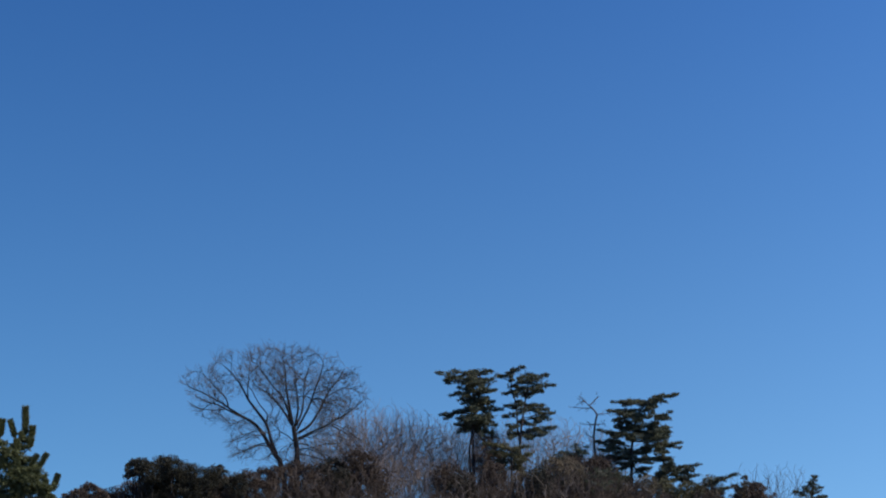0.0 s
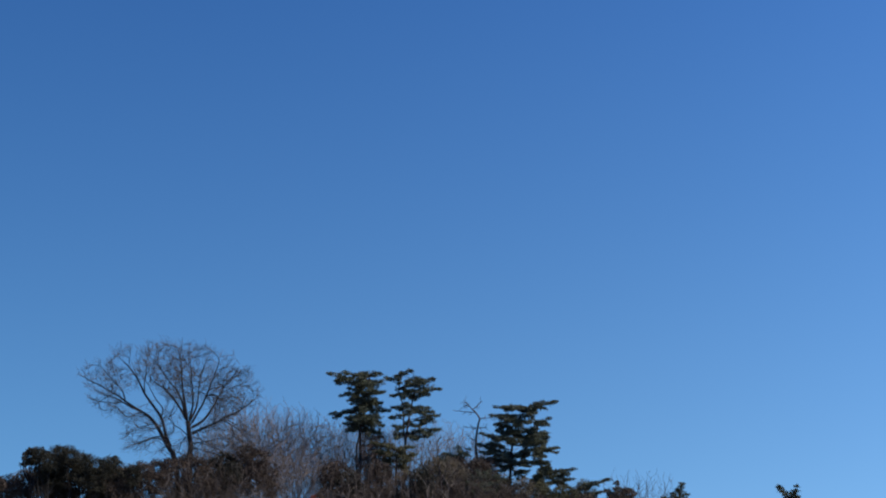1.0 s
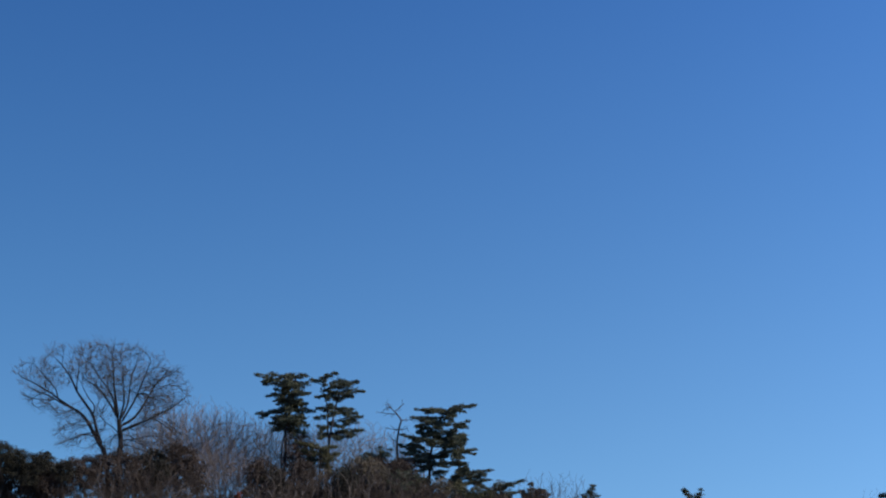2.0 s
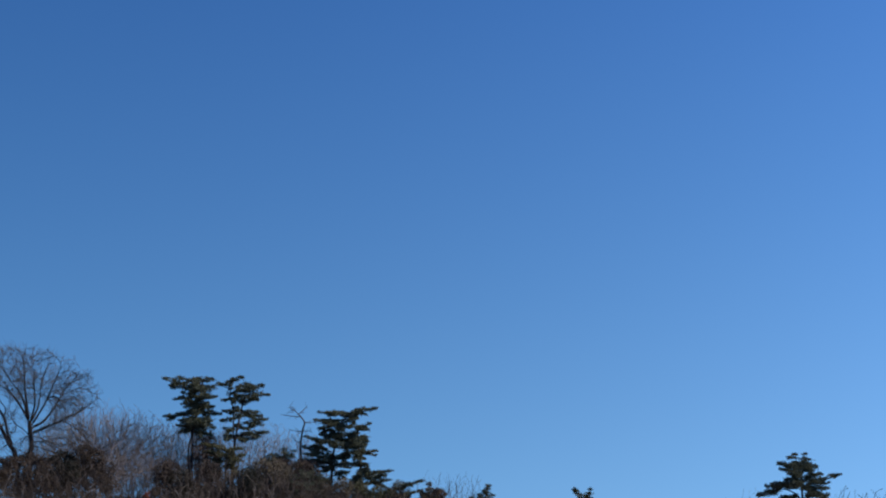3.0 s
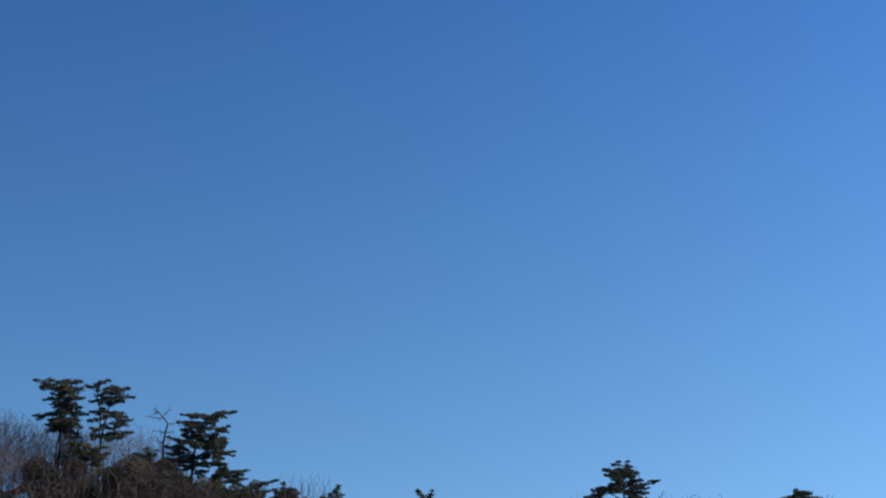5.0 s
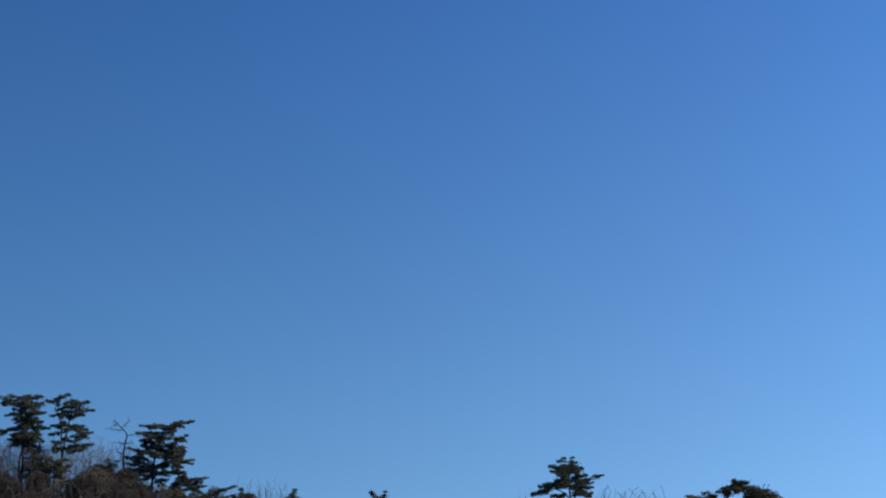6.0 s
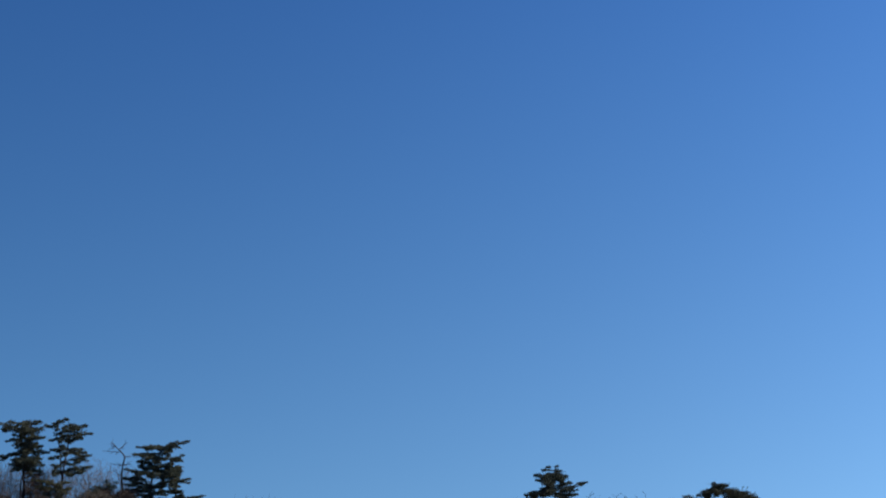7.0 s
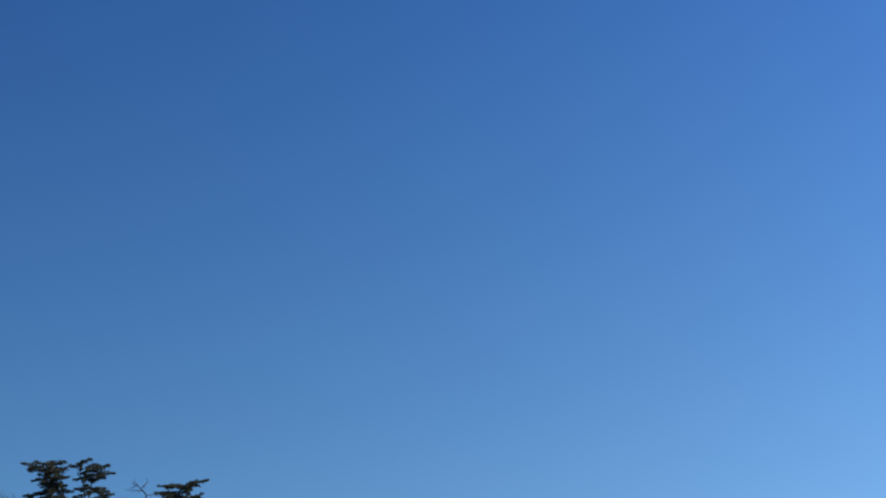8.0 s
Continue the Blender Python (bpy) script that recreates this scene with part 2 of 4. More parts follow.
def bough_of_needles(ob, needles, root, inner, tip, half, rnd, needle=0.11, dense=1.0):
    """A bough from root that carries a flat tier of shoots from its inner end to its tip."""
    wood, green = Shape(), Shape()
    length = (tip - inner).length
    r = 0.014 + 0.012 * length
    sag = Vector((0, 0, -0.3 * half))
    line = bend(root, inner + sag, rnd, 3, 0.05) + [inner.lerp(tip, 0.5) + sag, tip]
    wood.tube(line, [r * f for f in (1.5, 1.35, 1.2, 1.0, 0.75, 0.4)], 5)
    half *= 1.12
    wide = max(half * 1.2, min(0.55 * length, 0.6))
    clumps = max(4, int(length / 0.13) + int(wide / 0.16))
    each = int(300 * dense * (length + half) * (2 * half + 0.08) / clumps) + 3
    for k in range(clumps):
        u = (k + rnd.uniform(0, 1)) / clumps if rnd.random() < 0.8 else rnd.random()
        taper = 1 - 0.75 * abs(2 * u - 0.85) ** 2.4 if u < 0.95 else 0.3
        c = inner.lerp(tip, u) + Vector((0, rnd.uniform(-1, 1) * wide * taper, rnd.uniform(-0.55, 0.6) * half * taper))
        wood.tube([inner.lerp(tip, max(0, u - 0.25)) + sag, c], [0.009, 0.005], 3)
        lean = rnd.uniform(-1, 1)
        lump = max(0.05, half * rnd.uniform(0.45, 0.8) * max(0.5, taper))
        c.z += 0.03 * u * u
        for _ in range(each):
            v = Vector((rnd.gauss(0, 1.15), rnd.gauss(0, 0.8), rnd.gauss(0, 0.34)))
            up = ((tip - inner).normalized() * 0.5 + v * 0.5 + Vector((rnd.uniform(-.4, .4), rnd.uniform(-.4, .4), rnd.uniform(0.0, 0.7)))).normalized()
            tuft(green, c + Vector((v.x, v.y, v.z + 0.25 * v.x * lean)) * lump, up, needle * rnd.uniform(0.7, 1.15), rnd)
    bough = wood.link("bough", pine_bark, ob)
    green.link("needle_clump", needles, bough, kind="stuff")


def pine(base, boughs, stems, label, seed, needles, needle=0.11, dense=1.0, depth=0.7, core=0, sprays=1, size=1.0, name="pine_tree", group="pines on the rise"):
    """A pine: stems (lines of (x, height) with a thickness) and boughs (x and height of the inner end, of the tip, half the thickness of the tier)."""
    rnd = random.Random(seed)
    ob = thing(name, base, label, "tree", group)
    ground = ob.matrix_world.translation.z
    lines = []
    for points, thick in stems:
        swing = rnd.uniform(-0.08, 0.08)
        pts = [Vector((points[0][0], 0, -0.15))] + [Vector((x, swing * i, z - ground)) for i, (x, z) in enumerate(points)]
        line = spline(pts, 5)
        trunk = Shape()
        n = len(line)
        trunk.tube(line, [thick * (1 - 0.7 * (i / (n - 1)) ** 1.2) * (1 + 0.12 * noise.noise(p * 3)) for i, p in enumerate(line)], 9)
        trunk.link("trunk", pine_bark, ob, "dark rough pine trunk")
        lines.append(line)
    every = [p for line in lines for p in line]
    for xa, za, xb, zb, half in boughs:
        half *= size
        y = rnd.uniform(-depth, depth)
        inner, tip = Vector((xa, y * 0.7, za - ground - 0.06)), Vector((xb, y, zb - ground - 0.06))
        root = min(every, key=lambda p: abs(p.x - xa) + abs(p.z - (inner.z - 0.15)) * 1.2)
        bough_of_needles(ob, needles, root, inner, tip, half, rnd, needle, dense)
        # a side spray that leaves the bough in depth
        for _ in range(sprays):
            a = inner.lerp(tip, rnd.uniform(-0.1, 0.4))
            e = a + (tip - inner) * rnd.uniform(0.25, 0.5) + Vector((rnd.uniform(-0.25, 0.25), rnd.choice((-1, 1)) * rnd.uniform(0.2, 0.6), rnd.uniform(-0.45, 0.14)))
            bough_of_needles(ob, needles, inner.lerp(root, 0.5), a, e, half * rnd.uniform(0.45, 0.8), rnd, needle, dense)
    # short boughs that point to the front and back of the crown
    low, high = min(b[1] for b in boughs) - ground, max(b[1] for b in boughs) - ground
    for k in range(core):
        root = rnd.choice([p for p in every if low < p.z < high - 0.35])
        w = rnd.choice((-1, 1)) * rnd.uniform(0.5, 1.1)
        tip = root + Vector((rnd.uniform(-0.55, 0.55), w, rnd.uniform(-0.1, 0.25)))
        bough_of_needles(ob, needles, root, root.lerp(tip, 0.35), tip, rnd.uniform(0.1, 0.16), rnd, needle, dense)
    return ob


def leafy_bush(base, pads, label, seed, leaves, fill=1.0, name="evergreen_bush", leaf=0.06, stem_mat=None, group="bushes"):
    """A broadleaved bush: several stems that carry rounded clumps of small leaves."""
    rnd = random.Random(seed)
    ob = thing(name, base, label, "bush", group)
    ground = ob.matrix_world.translation.z
    for x, z, width in pads:
        wood, green = Shape(), Shape()
        centre = Vector((x, rnd.uniform(-0.9, 0.9), z - ground))
        line = bend(Vector((x * 0.55, centre.y * 0.4, -0.1)), centre, rnd, 5, 0.05)
        wood.tube(line, [0.05, 0.045, 0.04, 0.032, 0.025, 0.012], 5)
        for _ in range(6):
            twigs(wood, line[3], Vector((rnd.uniform(-1, 1), rnd.uniform(-1, 1), rnd.uniform(0.2, 1))), width * 0.9, 0.016, 1, rnd)
        for _ in range(int(8600 * width * width * fill) + 150):
            v = Vector((rnd.gauss(0, 1), rnd.gauss(0, 1), rnd.gauss(0, 1))).normalized()
            bulge = 1 + 0.35 * noise.noise(v * 2.3 + centre)
            p = centre + Vector((v.x, v.y, v.z * 0.85)) * width * rnd.uniform(0.4, 1.05) * bulge
            if noise.noise(p * 2.6) < -0.2:
                continue
            d = (v + Vector((rnd.uniform(-1, 1), rnd.uniform(-1, 1), rnd.uniform(-0.6, 1)))).normalized()
            green.blade(p, p + d * leaf * rnd.uniform(0.9, 1.7), leaf * 0.42, rnd)
        stem = wood.link("stem", stem_mat or brush_bark, ob)
        green.link("leaf_clump", leaves, stem, kind="stuff")
    return ob


def grown_shrub(name, category, height, width, stems, lean, label, seed, bark, count, group, step=0.2, tip=0.0062, low=0.3, wave=0.12, kill=0.28, crook=0.1):
    """A leafless shrub or sapling: arching stems from one foot that open into a ragged dome of fine twigs."""
    rnd = random.Random(seed)
    rng = np.random.RandomState(seed)
    ob = tagged(new(name), label, category, group)
    ob.empty_display_size = 0.3
    lines = []
    for k in range(stems):
        w = 2 * math.pi * (k + rnd.uniform(0, 0.8)) / stems
        out = Vector((math.cos(w), math.sin(w), 0))
        far = rnd.uniform(0.2, 1) * lean
        lines.append(spline([out * 0.1 - Vector((0, 0, 0.15))] + [out * (0.1 + far * height * f ** 1.6) + Vector((rnd.uniform(-1, 1) * wave, rnd.uniform(-1, 1) * wave, height * f * (1 - 0.25 * far)))
                                                           for f in (0.15, 0.32, 0.5, 0.68)], 3))
    targets = []
    while len(targets) < count:
        v = rng.normal(0, 1, 3)
        v /= np.linalg.norm(v)
        q = rng.uniform(0, 1) ** 0.42
        ragged = 1 + 0.22 * noise.noise(Vector(v) * 2.2 + Vector((seed, 0, 0)))
        p = v * q * ragged * (width, width, height * (1 - low) * 0.5) + (0, 0, height * (1 + low) * 0.5)
        targets.append(p)
    shapes = [(Shape(), Shape()) for _ in lines]
    for (wood, fine), line in zip(shapes, lines):
        n = len(line) - 1
        r = rnd.uniform(0.018, 0.032) * height / 6
        wood.tube(line, [r * (1 - 0.6 * i / n) for i in range(n + 1)], 5)
    heart = Vector((0, 0, height * low * 0.3))
    grown(colonize([(line, 3) for line in lines], np.array(targets), seed, step, height * 0.3, kill, 60, 0.2, 1.0, crook, heart, 0.6), shapes, rnd, heart, tip, 0.02, height * 0.065, 2, 0.0, side=0.75)
    for wood, fine in shapes:
        stem = wood.link("stem", bark, ob)
    return ob


def put_copies(source, spots, seed):
    """Stand copies of source at (x, y, size), each turned its own way."""
    rnd = random.Random(seed)
    for i, (x, y, size) in enumerate(spots):
        m = pose(x, y, ground_height(x, y) - 0.05, rnd.uniform(-4, 4), rnd.uniform(-4, 4), rnd.uniform(0, 360))
        if i == 0:
            ob = source
            ob.matrix_world = m
        else:
            ob = copy_thing(source, m)
        ob.scale = (size * rnd.uniform(0.9, 1.1), size * rnd.uniform(0.9, 1.1), size)


def arc(turn, r):
    return r * math.sin(radians(turn)), r * math.cos(radians(turn))


# ---------------------------------------------------------------- ground
sheet = Shape()
rings = [0, 4, 9, 15, 22, 30, 38, 46, 52, 57, 62, 66, 70, 74, 78, 82, 86, 90, 95, 101, 108, 118, 132, 150, 190, 260, 400, 800, 1600, 3500]
parts = 96
for r in rings[1:]:
    for k in range(parts):
        w = 2 * math.pi * k / parts
        x, y = r * math.sin(w), r * math.cos(w)
        sheet.verts.append(Vector((x, y, ground_height(x, y))))
sheet.verts.append(Vector((0, 0, ground_height(0, 0))))
for i in range(len(rings) - 2):
    for k in range(parts):
        a, b = i * parts + k, i * parts + (k + 1) % parts
        sheet.faces.append((a, a + parts, b + parts, b))
for k in range(parts):
    sheet.faces.append((len(sheet.verts) - 1, k, (k + 1) % parts))
ground = sheet.link("ground", soil)
tagged(ground, "dry winter grass on a low rise", "ground", kind="structure")


# ---------------------------------------------------------------- the large bare tree
def bare_tree():
    rnd = random.Random(7)
    rng = np.random.RandomState(7)
    ob = thing("bare_tree", (-7.55, 79.11), "tall leafless tree with a wide fan of fine grey-brown twigs", "tree")
    ground_z = ob.matrix_world.translation.z
    # each limb: points (x, height), thickness at foot and end, drift in depth, first point that sprouts (share of its length)
    limbs = (
        ([(0.25, ground_z - 0.2), (0.1, 4.7), (0.11, 5.95), (0.03, 6.51), (-0.05, 7.15)], 0.15, 0.1, 0.0, 0.42),
        ([(-0.1, ground_z - 0.2), (-0.62, 5.0), (-0.98, 5.83), (-1.31, 6.39), (-1.58, 6.87), (-1.94, 7.32), (-2.33, 7.61)], 0.13, 0.065, 0.02, 0.3),
        ([(-0.85, 5.75), (-1.17, 6.53), (-1.39, 7.31), (-1.86, 7.99), (-2.28, 8.56), (-2.53, 9.06), (-2.78, 9.49), (-3.11, 9.92), (-3.45, 10.26)], 0.085, 0.022, 0.05, 0.3),
        ([(-2.33, 7.61), (-2.69, 7.81), (-3.25, 8.18), (-3.58, 8.44), (-4.0, 8.67), (-4.64, 9.04), (-5.11, 9.24), (-5.4, 9.48)], 0.062, 0.016, 0.12, 0.3),
        ([(-2.33, 7.61), (-2.83, 7.81), (-3.39, 8.1), (-3.8, 8.3), (-4.36, 8.48), (-4.83, 8.71)], 0.055, 0.016, -0.14, 0.4),
        ([(-3.39, 8.1), (-3.94, 8.05), (-4.5, 8.11), (-4.88, 8.2)], 0.03, 0.014, -0.2, 0.3),
        ([(-3.25, 8.18), (-3.39, 8.63), (-3.67, 8.94), (-4.08, 9.37), (-4.45, 9.77)], 0.036, 0.014, -0.25, 0.4),
        ([(-2.28, 8.56), (-2.33, 9.06), (-2.27, 9.68), (-2.3, 10.24)], 0.036, 0.014, 0.3, 0.3),
        ([(-1.44, 7.37), (-1.35, 7.78), (-1.72, 8.27), (-2.02, 8.78)], 0.04, 0.016, -0.3, 0.5),
        ([(-0.08, 7.15), (-0.47, 7.85), (-0.88, 8.42), (-1.22, 8.82), (-1.66, 9.11), (-2.02, 9.37)], 0.065, 0.018, 0.1, 0.5),
        ([(-0.22, 7.43), (-0.38, 8.13), (-0.69, 8.76), (-1.02, 9.1), (-1.38, 9.61), (-1.77, 10.09)], 0.055, 0.016, -0.2, 0.4),
        ([(-0.08, 7.15), (-0.27, 8.24), (-0.38, 8.89), (-0.46, 9.74), (-0.54, 10.45), (-0.65, 10.9)], 0.075, 0.016, 0.1, 0.4),
        ([(-0.02, 7.15), (0.15, 7.9), (0.13, 8.6), (0.05, 9.31), (-0.01, 10.01)], 0.06, 0.016, -0.3, 0.4),
        ([(0.03, 7.15), (0.32, 7.84), (0.43, 8.4), (0.46, 9.02), (0.55, 9.64), (0.7, 10.2)], 0.058, 0.016, 0.3, 0.4),
        ([(0.09, 7.01), (0.45, 7.67), (0.74, 8.23), (0.97, 8.87), (1.23, 9.57), (1.43, 10.19)], 0.058, 0.016, -0.15, 0.4),
        ([(0.09, 6.84), (0.65, 7.19), (0.99, 7.61), (1.3, 8.16), (1.56, 8.67), (1.84, 9.14), (2.24, 9.64), (2.5, 10.06)], 0.07, 0.016, 0.05, 0.35),
        ([(1.53, 8.61), (1.92, 8.86), (2.4, 9.08), (2.91, 9.1)], 0.03, 0.014, 0.2, 0.3),
        ([(0.06, 6.56), (0.84, 6.91), (1.49, 7.18), (1.96, 7.45), (2.47, 7.72), (2.98, 8.08), (3.33, 8.38)], 0.055, 0.016, -0.05, 0.35),
        ([(0.08, 6.31), (-0.33, 6.74), (-0.75, 7.02), (-1.03, 7.36)], 0.03, 0.014, 0.25, 0.5))
    starts, shapes = [], []
    for points, thick, thin, drift, first in limbs:
        line = spline([Vector((x, drift * i, z - ground_z)) for i, (x, z) in enumerate(points)], 4)
        n = len(line) - 1
        wood = Shape()
        wood.tube(line, [1.12 * (thick + (thin - thick) * (i / n) ** 0.8) * (1 + 0.1 * noise.noise(p * 3)) for i, p in enumerate(line)], 7)
        starts.append((line, int(first * n)))
        shapes.append((wood, Shape()))
    # the crown's reach from its heart, by angle
    angles = (14, 22, 42, 53, 66, 81, 97, 112, 122, 134, 145, 153, 159, 166, 172)
    spans = (2.6, 4.05, 4.5, 4.25, 4.35, 4.3, 4.6, 4.8, 5.15, 5.6, 5.85, 6.35, 6.0, 5.0, 2.6)
    heart = Vector((-0.05, 0, 6.79 - ground_z))
    targets = []
    while len(targets) < 5000:
        v = rng.normal(0, 1, 3)
        v *= rng.uniform(0, 1) ** 0.38 / np.linalg.norm(v)
        a = math.degrees(math.atan2(abs(v[2]), v[0]))
        if not 14 < a < 172:
            continue
        q = math.hypot(v[0], v[2])
        if q < 0.32:
            continue
        span = np.interp(a, angles, spans) * 0.96 * q * (1 + 0.1 * noise.noise(Vector((a * 0.11, v[1] * 2, 0))))
        p = heart + Vector((span * math.cos(radians(a)), v[1] * 3.0, span * math.sin(radians(a))))
        # open sky between the limbs, and twigs gathered in loose clouds
        if noise.noise(p * 0.85 + Vector((3, 0, 0))) < -0.22 or (a > 128 and q < 0.62):
            continue
        targets.append(p)
    # twigs low on the trunks
    for _ in range(520):
        targets.append(Vector((rng.uniform(-3.1, -0.8), rng.uniform(-1.2, 1.2), rng.uniform(5.6, 7.6) - ground_z)))
    for _ in range(240):
        targets.append(Vector((rng.uniform(-1.3, 0.3), rng.uniform(-1.4, 1.4), rng.uniform(5.0, 7.6) - ground_z)))
    for _ in range(620):
        targets.append(Vector((rng.uniform(0.2, 3.0), rng.uniform(-1.2, 1.2), rng.uniform(5.3, 7.1) - ground_z)))
    tree = colonize(starts, np.array([tuple(p) for p in targets]), 7, 0.18, 1.8, 0.2, 60, 0.06, 0.9, 0.12, heart, 0.35, -0.7)
    grown(tree, shapes, rnd, heart, 0.006, 0.036, 0.36, 3, 0.0095, 1.75, 0.95)
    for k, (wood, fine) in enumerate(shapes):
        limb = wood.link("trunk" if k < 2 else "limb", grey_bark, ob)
        if fine.verts:
            fine.link("twig_spray", twig_bark, limb, kind="stuff")


bare_tree()

# ---------------------------------------------------------------- the pines
upper = [(0.2, 10.0, 1.15, 10.15, 0.14), (0.41, 10.14, -0.09, 10.0, 0.14), (0.26, 9.88, -0.82, 10.11, 0.14), (-0.56, 9.78, -1.7, 10.04, 0.14), (0.4, 9.64, -1.21, 9.62, 0.17), (0.25, 9.41, -0.58, 9.31, 0.14), (0.54, 9.46, 1.17, 9.74, 0.2), (0.18, 9.12, -1.03, 8.88, 0.13), (0.38, 9.05, 1.35, 9.06, 0.12), (0.3, 9.05, 0.27, 8.09, 0.26), (0.08, 8.74, -0.36, 8.43, 0.17)]
lower = [(0.37, 8.67, 0.87, 8.75, 0.2), (0.66, 8.46, 1.19, 8.53, 0.14), (0.51, 8.23, 1.56, 8.12, 0.17), (0.21, 8.18, -0.61, 8.08, 0.14), (-0.52, 8.05, -1.52, 7.87, 0.13), (0.2, 7.8, -0.62, 7.62, 0.17), (0.35, 7.8, 1.08, 7.69, 0.2), (0.34, 7.42, 1.24, 7.28, 0.17), (0.14, 7.48, -0.8, 7.36, 0.17), (-0.05, 7.14, -0.63, 6.98, 0.12), (0.42, 7.07, 1.11, 6.9, 0.17)]
pine((1.23, 82.42), upper + lower,
     [([(0.06, 4.47), (0.1, 5.91), (0.06, 6.93), (0.2, 7.65), (0.37, 8.38), (0.47, 9.11), (0.55, 9.93)], 0.1), ([(-0.09, 4.48), (-0.11, 5.92), (0.0, 6.64), (0.13, 7.22)], 0.07)],
     "tall dark green pine with twin bare trunks", 11, pine_green, core=20, sprays=2, size=0.94)
upper = [(-0.42, 10.06, 0.2, 10.19, 0.14), (-0.3, 10.03, -0.66, 9.95, 0.09), (-0.4, 9.59, -1.16, 9.88, 0.13), (0.1, 9.84, 0.78, 9.88, 0.1), (0.39, 9.63, 1.45, 9.75, 0.14), (-0.03, 9.44, 1.06, 9.49, 0.17), (0.85, 9.32, 1.81, 9.24, 0.12), (-0.06, 9.2, 0.9, 9.17, 0.14), (0.54, 8.98, 1.25, 9.02, 0.09), (0.13, 8.96, 0.6, 8.8, 0.12), (-0.1, 9.06, -0.81, 8.87, 0.12)]
lower = [(-0.24, 8.18, -0.77, 8.26, 0.12), (-0.4, 7.75, -0.93, 7.68, 0.09), (0.23, 8.32, 1.22, 8.26, 0.12), (0.51, 8.1, 1.45, 8.08, 0.14), (1.0, 7.86, 1.85, 7.86, 0.09), (0.56, 7.64, 1.37, 7.62, 0.1), (0.1, 6.95, 1.73, 7.11, 0.14), (-0.12, 7.25, -0.65, 7.26, 0.14), (-0.2, 6.84, -0.61, 6.8, 0.17), (0.18, 6.75, 1.26, 6.81, 0.2), (0.2, 7.36, 0.99, 7.42, 0.09)]
pine((3.79, 82.35), upper + lower,
     [([(-0.13, 4.42), (-0.07, 6.15), (0.01, 6.87), (0.12, 7.59), (0.26, 8.32), (0.4, 9.04), (0.51, 9.68)], 0.075), ([(-0.07, 6.15), (-0.14, 6.87), (-0.17, 7.74), (-0.23, 8.47), (-0.42, 9.12), (-0.3, 10.0)], 0.06),
      ([(-0.03, 6.43), (0.24, 6.72), (0.48, 6.94)], 0.05)],
     "tall open pine with flat tiers of dark needles", 12, pine_green, depth=0.6, core=5)
upper = [(0.87, 8.33, 2.3, 8.63, 0.14), (0.96, 8.27, 1.51, 8.48, 0.17), (0.15, 8.24, -1.1, 8.3, 0.12), (0.72, 8.22, -0.19, 8.39, 0.12), (0.78, 8.16, 1.08, 7.86, 0.14), (0.13, 7.86, -0.77, 7.89, 0.12), (-0.03, 7.57, -1.32, 7.85, 0.12), (-0.02, 7.63, 0.83, 7.46, 0.2), (-0.18, 7.29, -0.99, 7.4, 0.12), (-0.28, 7.09, -0.72, 6.96, 0.14), (1.29, 7.39, 1.91, 7.69, 0.1), (-0.11, 7.0, 0.81, 6.97, 0.26), (0.82, 7.11, 1.38, 6.87, 0.17), (-0.36, 6.63, -0.93, 6.65, 0.14), (-0.28, 6.43, 0.64, 6.48, 0.26), (0.87, 6.39, 1.65, 6.45, 0.2), (1.05, 6.04, 2.38, 6.14, 0.12)]
lower = [(1.11, 5.95, 1.66, 5.59, 0.14), (-0.64, 6.64, -1.96, 6.91, 0.12), (-0.52, 6.14, -1.52, 6.41, 0.12), (-0.67, 5.95, -1.9, 6.33, 0.12), (-0.4, 5.71, -1.83, 5.9, 0.12), (-0.26, 5.48, -1.61, 5.51, 0.14), (-0.17, 5.7, 0.75, 5.73, 0.14), (-0.13, 5.27, -1.05, 5.15, 0.14), (0.01, 5.27, 1.02, 5.32, 0.14), (1.25, 5.37, 1.87, 5.24, 0.17), (0.08, 4.84, 0.71, 4.88, 0.12), (1.37, 4.86, 2.19, 4.72, 0.14), (1.86, 4.9, 3.23, 5.0, 0.05), (1.7, 4.56, 2.88, 4.76, 0.09), (1.83, 4.27, 3.2, 4.49, 0.1), (-0.28, 4.39, -1.17, 4.44, 0.12), (-0.24, 3.93, -0.9, 4.0, 0.09), (0.4, 6.75, 1.2, 6.8, 0.15), (0.3, 5.95, 1.05, 6.0, 0.14), (0.5, 6.3, 1.1, 6.35, 0.14)]
pine((9.58, 81.93), upper + lower,
     [([(-0.27, 3.42), (-0.23, 4.27), (-0.17, 5.7), (0.0, 6.85), (0.2, 7.57), (0.57, 7.99), (1.05, 8.38)], 0.095), ([(1.44, 3.37), (1.44, 4.51), (1.38, 5.66), (1.31, 6.52), (1.22, 7.16)], 0.07)],
     "broad dark green pine with drooping lower boughs", 13, pine_green, core=26, sprays=3, size=0.86)
pine((3.2, 81.36), [(0.0, 6.05, -1.35, 6.32, 0.12), (0.0, 5.95, 0.9, 6.1, 0.14), (-0.1, 5.75, -1.1, 5.85, 0.15), (0.1, 5.65, 1.0, 5.7, 0.16), (0.1, 5.35, 0.8, 5.4, 0.15), (-0.1, 5.45, -0.7, 5.4, 0.14), (0.0, 5.1, 0.7, 5.0, 0.15)],
     [([(0.0, 4.2), (0.05, 5.7)], 0.09)], "low olive green pine under taller pines", 14, olive_green, sprays=2)
